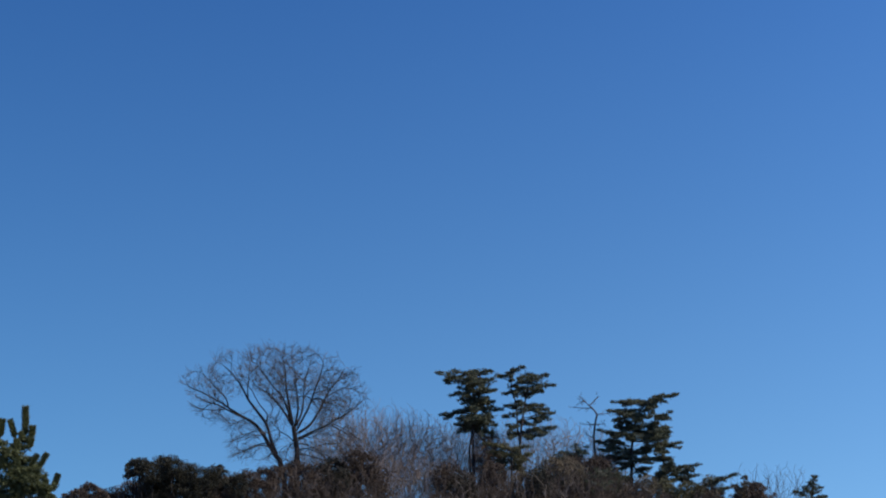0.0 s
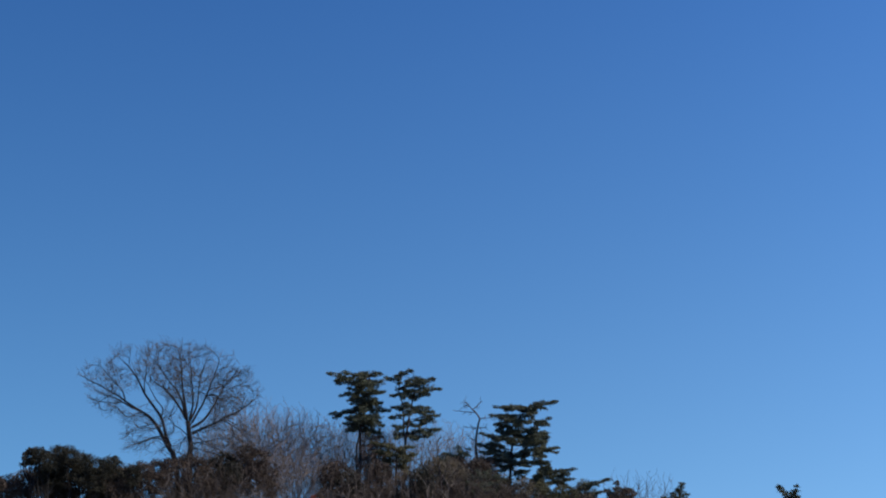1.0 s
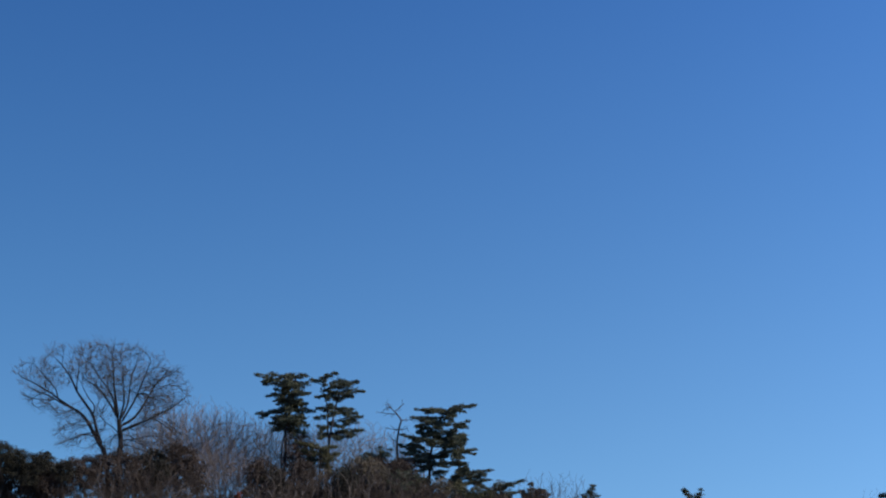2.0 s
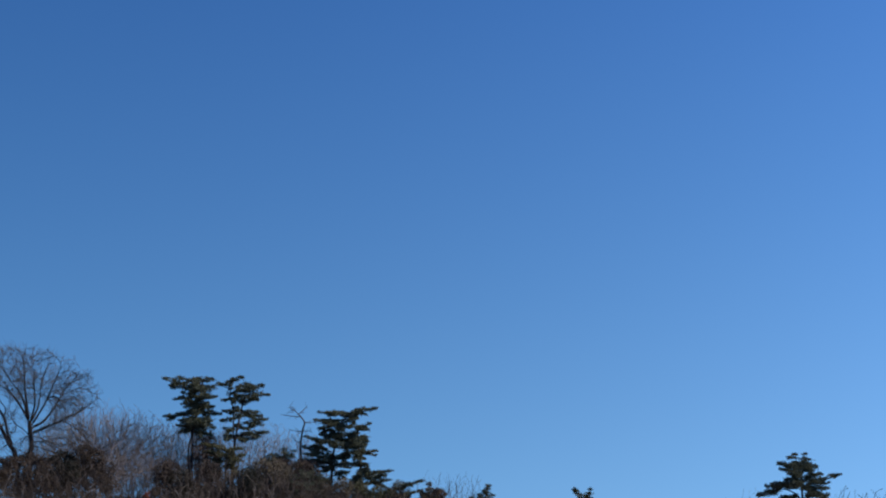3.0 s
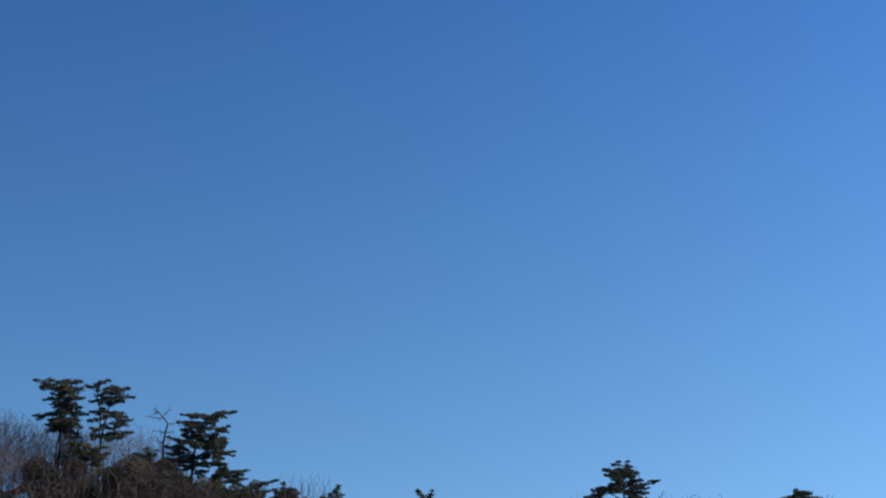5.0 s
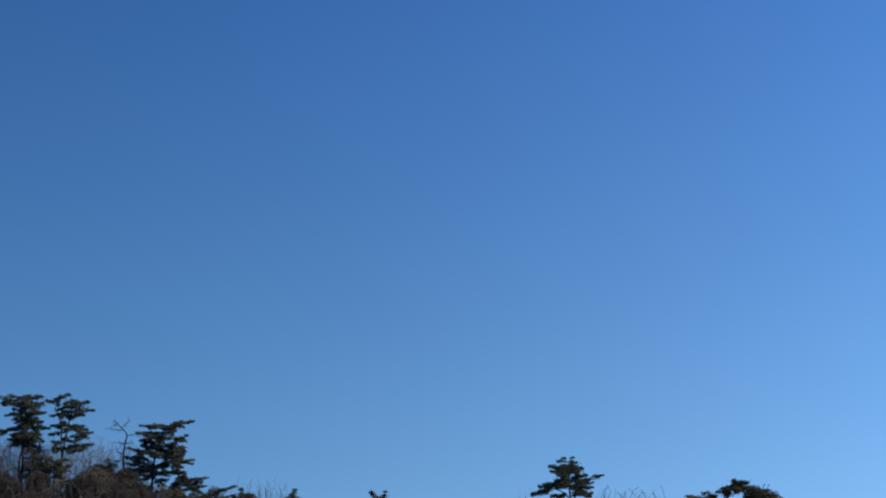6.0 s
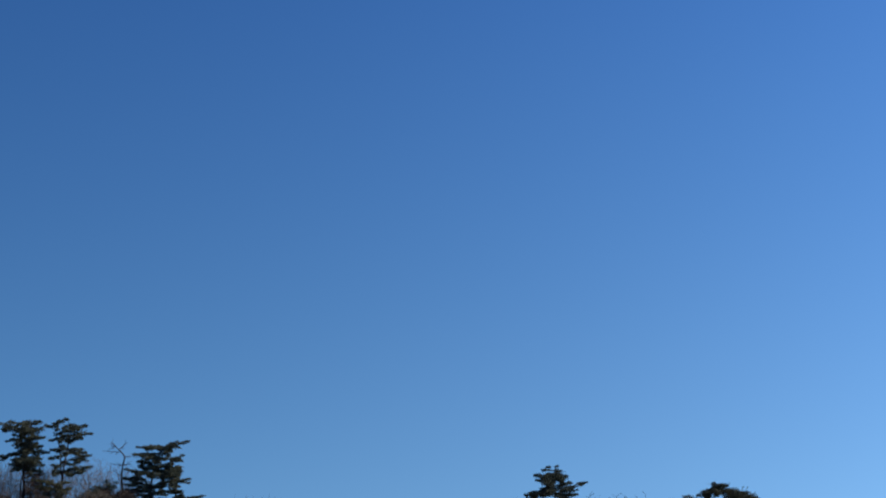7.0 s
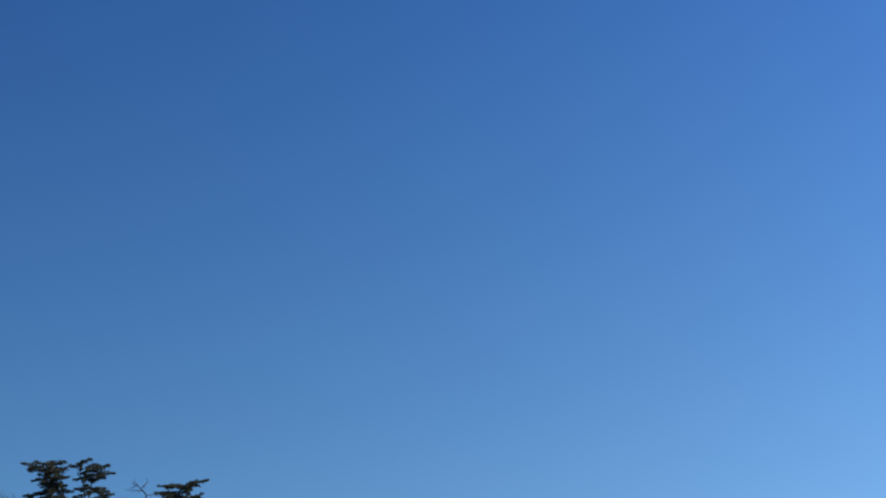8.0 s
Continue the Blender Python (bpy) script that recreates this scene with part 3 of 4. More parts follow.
small_pine = pine((6.75, 82.3), [(0.0, 5.6, 0.02, 6.2, 0.09), (-0.1, 5.5, -0.6, 5.85, 0.11), (0.1, 5.4, 0.5, 5.95, 0.11), (-0.2, 5.1, -0.85, 5.3, 0.14), (0.2, 5.0, 0.85, 5.3, 0.14), (0.0, 4.7, 0.7, 4.8, 0.17), (-0.1, 4.6, -0.8, 4.7, 0.17)],
     [([(0.0, 3.6), (0.0, 5.9)], 0.05)], "small dark pine among brown scrub", 21, pine_green, depth=0.4)
put_copies(small_pine, [(6.75, 82.3, 1.02), (6.05, 81.9, 0.95), (7.75, 81.6, 0.88), (7.2, 79.4, 0.76), (5.3, 79.6, 0.74), (8.3, 80.2, 0.76)], 22)
pine((12.39, 80.54), [(0.66, 3.94, 1.99, 4.41, 0.09), (-0.1, 3.82, 0.86, 3.96, 0.14), (-0.48, 3.55, 0.5, 3.64, 0.2), (0.84, 3.63, 1.63, 3.77, 0.11)],
     [([(0.0, 3.0), (0.3, 3.6), (0.9, 4.0), (1.7, 4.3)], 0.07)], "low pine with one leaning bough", 15, pine_green)
pine((15.07, 79.06), [(-0.51, 3.51, -0.47, 4.25, 0.15), (-0.32, 3.56, 0.24, 3.87, 0.14), (-0.78, 3.57, -0.99, 3.85, 0.14), (-1.02, 3.35, 0.35, 3.37, 0.23)],
     [([(-0.5, 2.8), (-0.5, 4.0)], 0.06)], "small brownish pine beside bare twigs", 16, brown_green)
leafy_bush((15.3, 79.5), [(-0.2, 3.75, 0.22), (0.1, 3.6, 0.28), (0.35, 3.45, 0.25), (-0.6, 3.5, 0.28), (-0.1, 3.2, 0.4), (0.6, 3.2, 0.3)], "brown twiggy bush with withered leaves", 79, oak_leaf, 0.7, "brown_bush", leaf=0.05)
leafy_bush(arc(8.35, 80.3), [(-0.7, 3.6, 0.32), (0.0, 3.72, 0.34), (0.6, 3.62, 0.33), (-0.2, 3.35, 0.4), (1.1, 3.4, 0.3)], "low bush with olive green leaves", 80, olive_green, 0.9, "scrub_bush", leaf=0.055)
pine((17.66, 79.04), [(0.19, 3.21, 0.34, 4.19, 0.1), (0.27, 3.64, 0.03, 4.04, 0.07), (0.37, 3.42, 0.6, 3.63, 0.11), (0.15, 3.37, -0.21, 3.66, 0.13), (-0.15, 3.3, -0.66, 3.5, 0.14), (0.38, 3.15, 0.84, 3.16, 0.08), (-0.5, 3.0, 0.6, 3.1, 0.2)],
     [([(0.15, 2.6), (0.3, 4.0)], 0.05)], "small pointed dark green pine", 17, pine_green, depth=0.3, sprays=0)
pine((22.47, 74.99), [(0.08, 3.44, -0.47, 3.97, 0.13), (0.22, 3.44, 0.4, 3.97, 0.11), (-0.05, 3.37, 0.35, 3.38, 0.2), (-0.1, 3.1, 0.4, 3.1, 0.25)],
     [([(0.15, 2.6), (0.15, 3.5)], 0.05)], "forked top of a small pine", 18, pine_green, depth=0.15, dense=1.3, sprays=0)
pine((33.31, 71.06), [(0.18, 4.91, -1.04, 5.57, 0.14), (0.01, 5.27, -0.32, 5.76, 0.14), (0.05, 5.26, -0.07, 5.93, 0.12), (0.26, 5.26, 0.49, 6.02, 0.12), (0.36, 5.08, 0.66, 5.67, 0.18), (0.18, 4.98, -0.77, 5.14, 0.21), (0.47, 5.25, 1.07, 5.38, 0.14), (0.45, 4.73, 1.27, 4.89, 0.18), (0.51, 4.38, 2.25, 4.87, 0.14), (0.41, 4.56, -0.54, 4.58, 0.25), (0.44, 4.21, 1.56, 4.19, 0.21), (-0.47, 4.33, -1.68, 4.19, 0.18), (-1.19, 4.0, -2.04, 3.71, 0.18), (0.6, 3.86, 1.55, 3.77, 0.21), (-0.03, 3.73, -0.92, 3.58, 0.14), (0.1, 4.45, -1.0, 4.38, 0.15)],
     [([(0.3, 3.17), (0.26, 4.21), (0.22, 5.3)], 0.085), ([(0.4, 3.0), (0.92, 3.92), (1.57, 4.36)], 0.06), ([(0.25, 3.3), (-0.38, 3.95), (-1.08, 4.03)], 0.05)],
     "dark green pine with a rounded ragged crown", 19, pine_green, depth=0.5, core=5, sprays=2, size=1.05)
pine((43.37, 68.41), [(0.37, 4.17, -0.61, 3.99, 0.18), (0.14, 4.32, 0.83, 4.34, 0.18), (0.17, 4.32, 0.01, 4.57, 0.09), (0.65, 4.1, 2.09, 3.86, 0.22), (1.33, 3.74, 2.6, 3.57, 0.22), (2.0, 3.44, 3.06, 3.28, 0.14), (-0.27, 3.88, -1.04, 3.79, 0.14), (-1.2, 3.55, -1.82, 3.77, 0.14), (-1.83, 3.46, -2.72, 3.51, 0.18), (0.69, 3.51, 2.07, 3.37, 0.25), (0.9, 3.8, 1.8, 3.65, 0.2), (1.2, 3.3, 2.5, 3.2, 0.2), (0.4, 4.05, -0.3, 3.95, 0.14)],
     [([(0.75, 2.4), (0.7, 3.68), (0.37, 4.11)], 0.11), ([(0.6, 2.4), (-0.72, 3.19), (-1.83, 3.46)], 0.07)],
     "domed pine with olive brown needles", 20, olive_green, depth=0.6, sprays=2, size=1.2)

# ---------------------------------------------------------------- the young pine with upright shoots
def young_pine():
    rnd = random.Random(31)
    ob = thing("young_pine", (-20.97, 77.17), "young pine with thick upright green shoots", "tree", "pines on the rise")
    g = ob.matrix_world.translation.z
    trunk = Shape()
    line = spline([Vector((0.1, 0, -0.15)), Vector((0.05, 0, 2.4)), Vector((0.12, 0.05, 4.2)), Vector((0.3, 0, 5.9))], 5)
    trunk.tube(line, [0.13 * (1 - 0.75 * i / (len(line) - 1)) for i in range(len(line))], 8)
    trunk.link("trunk", pine_bark, ob)
    # shoots: foot and tip, each (x, height), half width and depth
    for xa, za, xb, zb, half, y in ((0.55, 6.97, 0.52, 8.36, 0.15, 0.0), (0.08, 6.84, -0.18, 7.72, 0.13, 0.2), (0.75, 6.29, 0.89, 7.38, 0.15, -0.3), (-0.66, 6.85, -0.55, 7.76, 0.16, 0.3),
                                    (1.14, 5.28, 1.58, 6.06, 0.13, -0.2), (1.93, 4.46, 2.14, 5.08, 0.14, 0.2), (0.17, 6.11, 0.16, 6.76, 0.15, -0.5), (0.77, 5.4, 1.13, 5.99, 0.13, -0.5),
                                    (-0.83, 6.44, -0.91, 7.5, 0.15, 0.3), (0.56, 6.76, 0.28, 7.1, 0.14, -0.2), (0.2, 5.2, 0.1, 6.2, 0.16, -0.6), (-0.4, 5.3, -0.4, 6.3, 0.16, -0.4),
                                    (0.9, 4.5, 1.0, 5.3, 0.15, -0.6), (1.45, 4.1, 1.55, 4.8, 0.14, -0.3)):
        wood, green = Shape(), Shape()
        foot, tip = Vector((xa, y, za - g)), Vector((xb, y, zb - g))
        root = min(line, key=lambda p: abs(p.z - foot.z + 0.5))
        bough = bend(root, foot, rnd, 3, 0.06) + [foot.lerp(tip, 0.5), tip]
        wood.tube(bough, [0.035, 0.032, 0.028, 0.025, 0.02, 0.012], 5)
        d = (tip - foot).normalized()
        length = (tip - foot).length
        # needles hug the shoot and all end near one level at its top
        for _ in range(int(1500 * length) + 150):
            f = rnd.uniform(-0.05, 0.86)
            at = foot.lerp(tip, f)
            q = turned(d, rnd.uniform(20, 46), rnd)
            green.blade(at, at + q * min(half * rnd.uniform(1.7, 2.5), length * (1.06 - f) / 0.8), 0.011, rnd)
        part = wood.link("shoot", pine_bark, ob)
        green.link("needle_clump", young_green, part, kind="stuff")
    for xa, za, xb, zb, half in ((0.2, 5.9, -0.5, 6.2, 0.28), (0.3, 5.7, 0.9, 5.9, 0.25), (0.2, 5.2, -0.7, 5.6, 0.32), (0.3, 5.1, 1.1, 5.4, 0.28), (0.3, 4.7, 1.4, 4.9, 0.28), (0.2, 4.5, -0.8, 4.9, 0.34),
                                 (0.4, 4.2, 1.6, 4.4, 0.3), (0.2, 4.0, -0.9, 4.2, 0.35), (0.5, 3.7, 1.9, 3.9, 0.3), (0.3, 3.5, -0.8, 3.6, 0.35), (0.1, 6.4, 0.5, 6.7, 0.18), (0.1, 5.0, 0.5, 5.2, 0.4), (0.1, 4.1, 0.6, 4.3, 0.4), (1.2, 4.1, 1.95, 4.45, 0.2), (0.5, 5.0, 1.15, 5.3, 0.2), (0.3, 6.3, 0.7, 6.8, 0.2), (-0.3, 6.2, -0.75, 6.6, 0.2)):
        y = rnd.uniform(-0.7, 0.5)
        inner, tip = Vector((xa, y * 0.5, za - g)), Vector((xb, y, zb - g))
        bough_of_needles(ob, young_green, min(line, key=lambda p: abs(p.z - inner.z + 0.3)), inner, tip, half, rnd, 0.17, 0.75)


young_pine()


# ---------------------------------------------------------------- the dead pine
def dead_pine():
    rnd = random.Random(41)
    ob = thing("dead_pine", (8.47, 82.05), "bare grey dead pine with a crooked top", "tree", "pines on the rise")
    g = ob.matrix_world.translation.z
    trunk = Shape()
    line = spline([Vector((x, 0.05 * i, z - g)) for i, (x, z) in enumerate(
        ((0.25, g - 0.15), (-0.37, 3.68), (-0.75, 4.89), (-0.92, 5.76), (-0.94, 6.62), (-0.83, 7.34), (-0.76, 7.69), (-0.98, 8.02), (-1.2, 8.23)))], 4)
    n = len(line) - 1
    trunk.tube(line, [0.08 - 0.045 * i / n for i in range(n + 1)], 7)
    trunk.link("trunk", dead_bark, ob)
    for points in (((-1.2, 8.23), (-1.42, 8.47), (-1.65, 8.71)), ((-1.14, 8.17), (-0.84, 8.42), (-0.66, 8.65)), ((-1.03, 8.02), (-1.5, 8.06), (-2.16, 8.14)), ((-1.37, 8.41), (-1.5, 8.4), (-1.66, 8.36)),
                   ((-0.76, 7.69), (-0.49, 7.74), (-0.12, 7.73)), ((-0.86, 7.2), (-0.6, 7.19), (-0.37, 7.25)), ((-0.86, 7.2), (-1.15, 7.18), (-1.53, 7.26)), ((-0.94, 6.5), (-1.2, 6.6), (-1.4, 6.8))):
        limb = Shape()
        pts = spline([Vector((x, 0.35 + 0.15 * i, z - g)) for i, (x, z) in enumerate(points)], 3)
        n = len(pts) - 1
        limb.tube(pts, [0.03 - 0.02 * i / n for i in range(n + 1)], 5)
        for k in range(6):
            twigs(limb, pts[1 + k % (n - 1)], turned((pts[-1] - pts[0]).normalized(), rnd.uniform(25, 60), rnd), 0.24, 0.011, 1, rnd, 0.1, 35)
        limb.link("limb", dead_bark, ob)


dead_pine()

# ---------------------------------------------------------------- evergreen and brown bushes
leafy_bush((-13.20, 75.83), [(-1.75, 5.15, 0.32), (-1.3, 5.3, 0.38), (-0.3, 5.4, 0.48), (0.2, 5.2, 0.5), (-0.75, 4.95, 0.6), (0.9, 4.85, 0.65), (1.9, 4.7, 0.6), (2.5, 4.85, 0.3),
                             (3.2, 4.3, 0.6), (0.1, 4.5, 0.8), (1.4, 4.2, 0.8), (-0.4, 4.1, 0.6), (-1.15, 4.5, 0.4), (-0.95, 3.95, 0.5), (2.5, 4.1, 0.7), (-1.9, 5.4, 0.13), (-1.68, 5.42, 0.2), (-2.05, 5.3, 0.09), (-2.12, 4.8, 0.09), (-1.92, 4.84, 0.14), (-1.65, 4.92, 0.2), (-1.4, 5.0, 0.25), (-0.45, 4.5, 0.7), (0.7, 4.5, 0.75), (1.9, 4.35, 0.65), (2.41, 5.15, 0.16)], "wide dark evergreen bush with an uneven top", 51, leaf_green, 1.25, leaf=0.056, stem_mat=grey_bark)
leafy_bush(arc(-12.6, 77), [(0.0, 4.15, 0.42), (-0.5, 3.85, 0.4), (0.45, 3.8, 0.42), (-1.0, 3.75, 0.3), (-0.1, 3.5, 0.6)], "small round bush with dull brown leaves", 50, dry_leaf, 1.0, "brown_bush", leaf=0.08)
leafy_bush(arc(-9.6, 78.5), [(-2.2, 3.9, 0.9), (-0.9, 4.0, 0.9), (0.6, 3.8, 0.9), (1.6, 3.7, 0.8), (2.8, 3.6, 0.8), (-3.2, 3.6, 0.8), (-0.2, 3.0, 0.9), (1.4, 2.9, 0.8)],
           "dense brown bush with dry leaves", 52, dry_leaf, 1.1, "brown_bush")
leafy_bush(arc(-13.0, 79), [(-1.2, 3.3, 0.5), (-0.5, 3.5, 0.5), (0.1, 3.3, 0.5), (-0.6, 3.0, 0.6), (-2.2, 3.2, 0.5)],
           "small rounded brown-green bush", 53, dry_leaf, 1.0, "brown_bush")
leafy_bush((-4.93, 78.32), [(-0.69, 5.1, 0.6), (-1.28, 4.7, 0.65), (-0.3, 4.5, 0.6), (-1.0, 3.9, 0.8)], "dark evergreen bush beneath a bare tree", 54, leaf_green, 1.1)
leafy_bush(arc(-3.1, 79.5), [(-0.3, 5.6, 0.55), (0.3, 5.3, 0.6), (-0.6, 4.9, 0.7), (0.7, 4.6, 0.7), (0.0, 4.2, 0.9), (1.0, 3.8, 0.6), (-1.0, 4.0, 0.7)],
           "tall dark brown bush with dry foliage", 55, dry_leaf, 0.8, "brown_bush")
leafy_bush(arc(-6.7, 77.6), [(-0.6, 4.5, 0.55), (0.2, 4.7, 0.55), (0.8, 4.8, 0.5), (-1.1, 4.2, 0.65), (0.1, 4.0, 0.75), (-1.8, 4.35, 0.55), (-2.5, 4.2, 0.5), (-1.9, 3.7, 0.7)],
           "brown bush beside a bare tree's trunk", 57, dry_leaf, 1.0, "brown_bush")
leafy_bush(arc(-5.4, 78.6), [(-0.6, 5.0, 0.45), (0.0, 5.15, 0.45), (0.6, 4.85, 0.5), (0.1, 4.4, 0.6), (0.9, 3.8, 0.6), (-0.2, 3.6, 0.8), (-1.2, 4.2, 0.5)], "brown bush round the foot of a bare tree", 56, dry_leaf, 1.0, "brown_bush")
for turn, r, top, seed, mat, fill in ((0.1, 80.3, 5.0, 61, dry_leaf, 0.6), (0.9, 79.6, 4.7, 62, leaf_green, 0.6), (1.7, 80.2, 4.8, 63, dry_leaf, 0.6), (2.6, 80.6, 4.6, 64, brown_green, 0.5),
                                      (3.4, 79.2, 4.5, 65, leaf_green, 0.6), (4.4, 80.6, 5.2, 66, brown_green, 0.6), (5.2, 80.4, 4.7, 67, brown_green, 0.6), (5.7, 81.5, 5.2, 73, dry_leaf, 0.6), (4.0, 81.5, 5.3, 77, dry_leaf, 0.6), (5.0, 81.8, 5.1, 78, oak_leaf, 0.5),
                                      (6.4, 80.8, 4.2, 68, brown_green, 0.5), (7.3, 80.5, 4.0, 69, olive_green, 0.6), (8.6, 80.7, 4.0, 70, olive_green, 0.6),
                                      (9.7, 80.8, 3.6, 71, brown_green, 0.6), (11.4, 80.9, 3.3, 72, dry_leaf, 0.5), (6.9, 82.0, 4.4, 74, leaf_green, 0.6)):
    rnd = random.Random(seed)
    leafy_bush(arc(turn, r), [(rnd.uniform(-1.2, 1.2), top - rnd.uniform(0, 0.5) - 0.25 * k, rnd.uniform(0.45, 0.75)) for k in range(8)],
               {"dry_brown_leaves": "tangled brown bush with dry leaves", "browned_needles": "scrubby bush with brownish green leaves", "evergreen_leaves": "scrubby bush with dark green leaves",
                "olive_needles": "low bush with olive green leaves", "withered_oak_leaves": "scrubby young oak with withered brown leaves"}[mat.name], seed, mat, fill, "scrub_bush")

for k in range(21):
    rnd = random.Random(200 + k)
    turn = -14.2 + 1.18 * k
    if -2.0 < turn < -0.1:
        continue
    leafy_bush(arc(turn, rnd.uniform(78.5, 80)), [(rnd.uniform(-0.9, 0.9), rnd.uniform(2.8, 3.5 if turn > 5 else 3.8), rnd.uniform(0.55, 0.75)) for _ in range(5)],
               "low tangled scrub with dull brown leaves", 300 + k, dry_leaf, 0.12, "scrub_bush")

leafy_bush((1.95, 83.2), [(-0.3, 7.0, 0.32), (0.2, 6.9, 0.36), (0.5, 6.5, 0.4), (-0.2, 6.4, 0.45), (0.3, 6.05, 0.45), (-0.15, 5.8, 0.45), (0.4, 5.5, 0.5), (-0.4, 5.3, 0.5)], "young oak that keeps its dry brown leaves", 75, oak_leaf, 0.5, "young_oak", leaf=0.06)
leafy_bush(arc(-0.95, 77.4), [(0.0, 3.22, 0.07), (0.12, 3.3, 0.08), (0.24, 3.36, 0.06), (0.18, 3.12, 0.07)], "small shrub with a few russet leaves", 76, russet_leaf, 0.5, "russet_shrub", leaf=0.05)
leafy_bush(arc(-1.25, 78.4), [(-0.8, 2.95, 0.3), (-0.3, 3.05, 0.28), (0.3, 3.1, 0.3), (0.75, 3.3, 0.32), (0.0, 2.7, 0.4), (-1.2, 3.0, 0.28), (1.1, 3.5, 0.35)], "low dark scrub in a gap between saplings", 82, dry_leaf, 0.9, "scrub_bush", leaf=0.05)

# ---------------------------------------------------------------- leafless saplings and shrubs
fans = [grown_shrub("bare_sapling", "sapling", 7.0, 2.9, 6, 0.5, "leafless sapling with an arching fan of grey-brown twigs", 81, sapling_bark, 1650, "bare saplings"),
        grown_shrub("bare_sapling", "sapling", 7.0, 2.2, 4, 0.38, "slim leafless sapling with fine grey twigs", 82, sapling_bark, 1250, "bare saplings"),
        grown_shrub("bare_sapling", "sapling", 6.3, 3.0, 7, 0.55, "spreading leafless sapling of many thin stems", 83, sapling_bark, 1650, "bare saplings")]
stands = ([(-4.5, 83, 0.84), (-3.6, 84, 1.0), (-2.75, 83.5, 1.06), (-2.1, 85, 1.08), (-1.2, 84.6, 0.98), (-0.4, 85.5, 0.96), (0.9, 84.8, 0.94), (2.0, 85, 0.9), (4.4, 84.6, 0.9), (3.3, 85.2, 0.96), (5.4, 84.2, 0.86), (-1.4, 81.2, 0.7)],
          [(-3.9, 85.5, 1.0), (-3.1, 84.8, 1.06), (-1.7, 83.4, 1.02), (-0.8, 83.8, 0.94), (0.3, 84.6, 0.94), (1.5, 84.3, 0.94), (3.6, 84.2, 0.92), (-2.3, 86, 1.0), (4.1, 85.4, 0.94), (5.9, 84.6, 0.84), (-1.0, 80.8, 0.66), (-1.8, 81.0, 0.72), (-1.3, 80.2, 0.6), (-2.1, 80.4, 0.62), (-1.6, 82.0, 0.8), (-0.7, 81.6, 0.7)],
          [(-4.1, 82.2, 0.95), (-3.3, 82.6, 1.08), (-2.5, 82.4, 1.14), (-1.5, 86, 1.1), (-0.1, 83.4, 1.0), (0.6, 86, 1.0), (2.8, 84.7, 0.95), (4.9, 84.8, 0.9), (1.2, 83.2, 0.96)])
for k in range(3):
    put_copies(fans[k], [(*arc(turn, r), size) for turn, r, size in stands[k]], 92 + k)
brush = [grown_shrub("bare_shrub", "shrub", 4.0, 1.5, 9, 0.55, "tangled leafless shrub with brown twigs", 84, brush_bark, 760, "bare shrubs", 0.15, 0.0055, 0.12, 0.09, 0.22, 0.18),
         grown_shrub("bare_shrub", "shrub", 3.6, 1.7, 8, 0.7, "sprawling leafless shrub with a thicket of brown twigs", 85, brush_bark, 760, "bare shrubs", 0.15, 0.0055, 0.1, 0.1, 0.22, 0.2)]
put_copies(brush[0], [(*arc(turn, r), size) for turn, r, size in (
    (-7.0, 78, 0.7), (-6.2, 77.5, 0.8), (-5.0, 78.2, 0.9), (-6.7, 77, 0.85), (-3.0, 78.3, 1.0), (-2.4, 78.8, 0.85), (0.1, 79.5, 1.02), (-3.6, 78.0, 1.0),
    (0.8, 79.2, 1.0), (1.6, 79.6, 1.0), (2.4, 79.1, 0.98), (3.2, 79.4, 1.0), (4.0, 79.2, 1.05), (4.8, 79.6, 1.05), (5.6, 79.3, 0.9), (6.5, 79.8, 0.75), (10.8, 80, 0.62), (9.2, 80, 0.6))], 84)
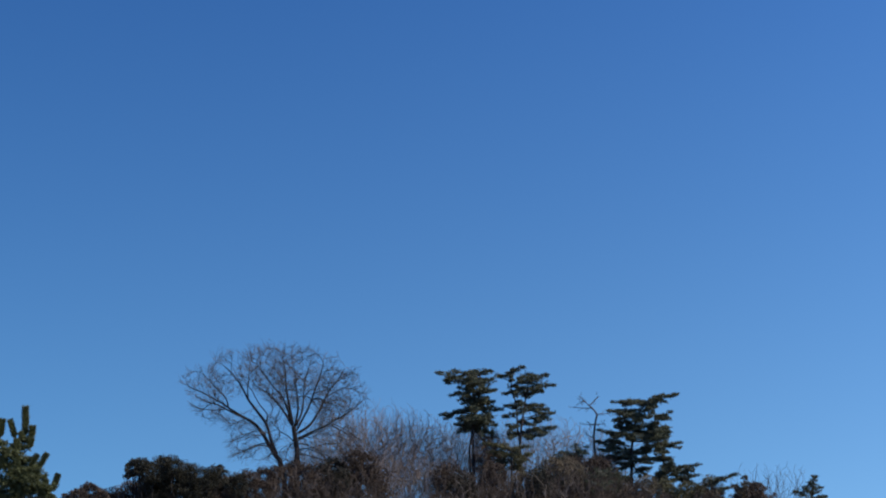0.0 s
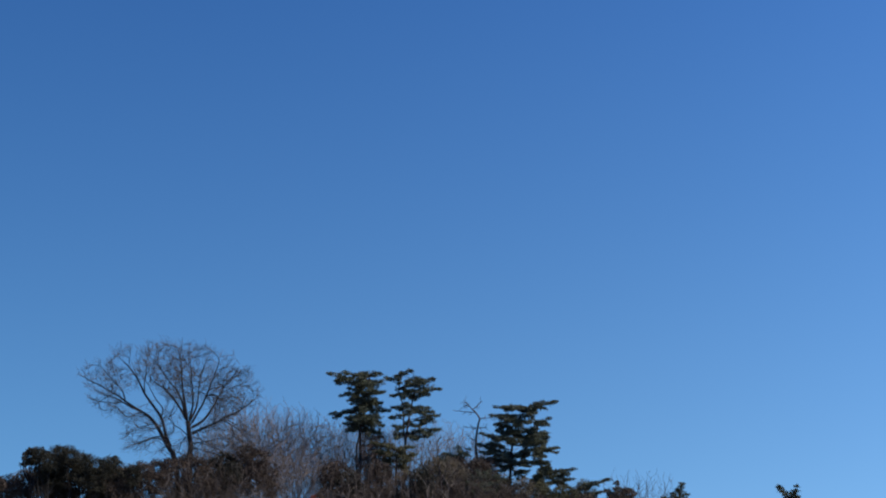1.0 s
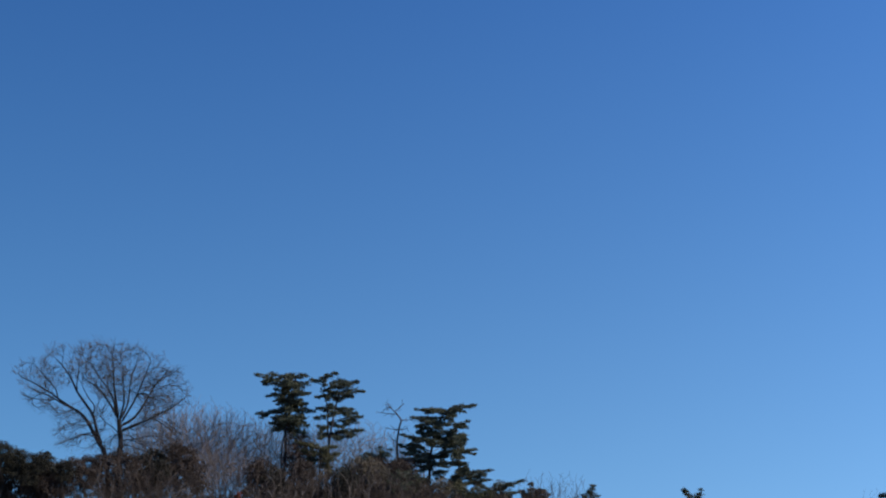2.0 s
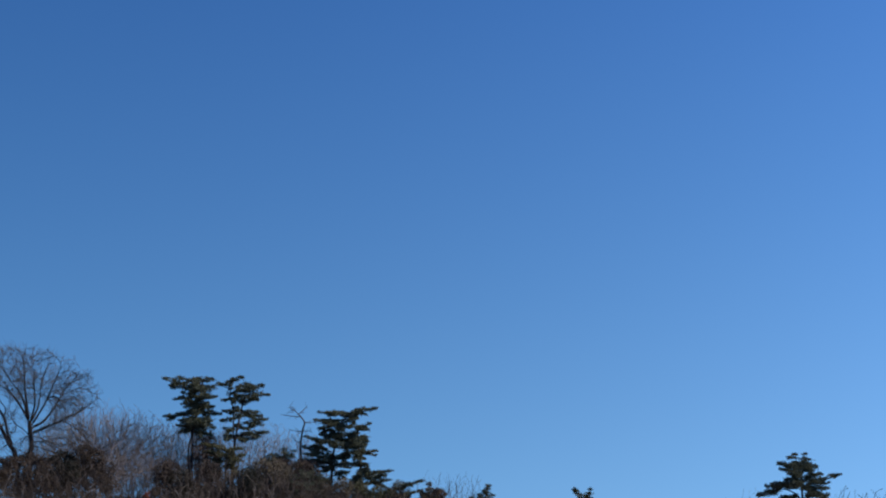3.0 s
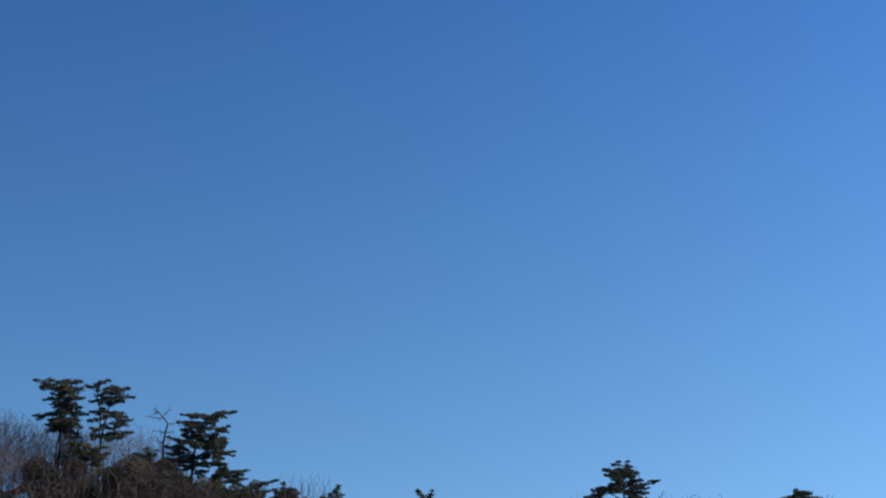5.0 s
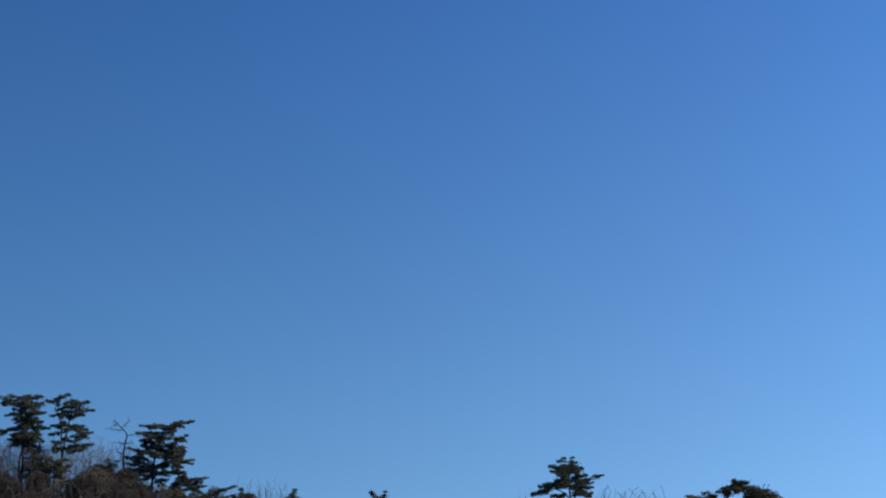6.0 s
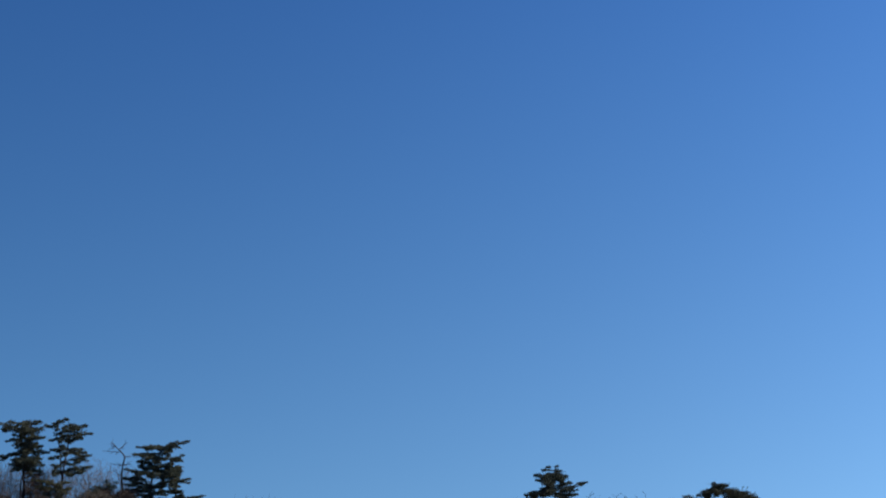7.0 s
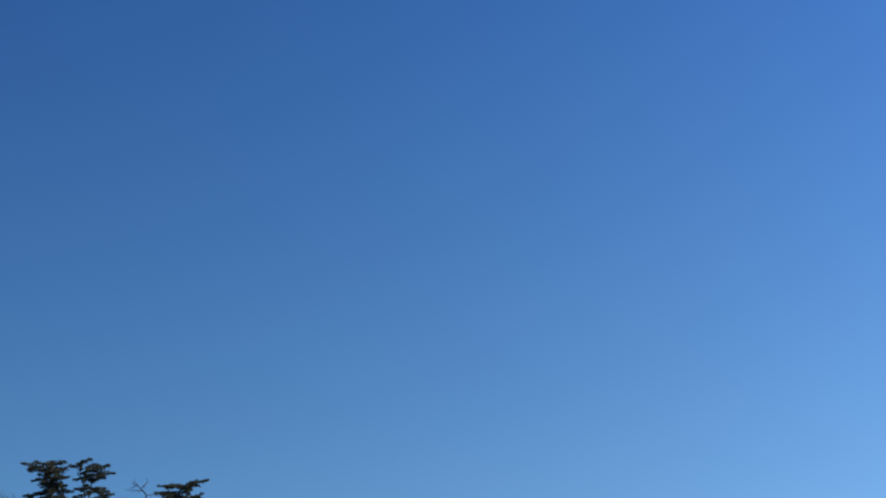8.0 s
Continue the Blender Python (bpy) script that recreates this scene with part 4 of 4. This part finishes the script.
put_copies(brush[1], [(*arc(turn, r), size) for turn, r, size in (
    (-5.5, 77.8, 1.2), (-5.1, 77.5, 1.22), (-4.8, 78.3, 1.28), (-5.9, 77.9, 1.12), (-5.6, 77.2, 0.95), (-4.4, 77.6, 1.1), (4.9, 79.6, 1.12), (5.6, 80.2, 0.98), (4.1, 80.2, 1.22), (6.2, 80.6, 0.85), (-3.3, 77.4, 1.05), (-0.3, 78.8, 0.9), (0.4, 78.2, 1.0), (1.2, 78.4, 1.05), (2.0, 78.2, 1.0), (2.9, 78.3, 1.0), (3.7, 78.2, 1.0), (4.5, 78.5, 1.05), (5.3, 78.4, 0.95), (7.6, 79.6, 0.7), (-7.6, 77, 0.75))], 85)
pale = grown_shrub("pale_shrub", "shrub", 3.6, 1.3, 5, 0.75, "leafless shrub with pale bent stems", 86, pale_bark, 60, "bare shrubs", 0.2, 0.008, 0.2, 0.2, 0.3, 0.3)
put_copies(pale, [(*arc(turn, r), size) for turn, r, size in (
    (-5.9, 76.6, 0.9), (-3.4, 77.0, 0.9), (0.3, 77.6, 0.9), (3.0, 77.8, 0.95), (4.1, 77.9, 0.95), (1.2, 77.8, 0.85))], 86)
wisp = grown_shrub("bare_sapling", "sapling", 3.3, 1.05, 4, 0.55, "thin leafless sapling with fine twigs", 87, twig_bark, 220, "bare saplings", 0.16, 0.0055)
put_copies(wisp, [(*arc(turn, r), size) for turn, r, size in (
    (10.6, 81.4, 1.02), (10.9, 81.5, 1.14), (11.35, 81, 1.06), (11.9, 81.8, 1.12), (12.25, 81.6, 1.0), (9.0, 81.5, 1.02), (-11.9, 79, 0.95), (-11.4, 79.4, 1.05), (11.6, 82, 1.06), (22.2, 79, 0.76), (23.3, 80, 0.93), (26.8, 79.5, 0.84), (27.9, 79.6, 0.86), (28.6, 80, 0.85), (25.9, 79, 0.74))], 88)
snag = grown_shrub("dead_treetop", "shrub", 3.4, 1.1, 4, 0.85, "crooked bare treetop of a low shrub", 89, grey_bark, 45, "bare shrubs", 0.2, 0.011, 0.35, 0.2, 0.32, 0.3)
put_copies(snag, [(*arc(turn, r), size) for turn, r, size in ((26.85, 79, 0.9), (27.4, 79.3, 0.92), (28.4, 79, 0.88), (29.0, 79.2, 0.87))], 90)
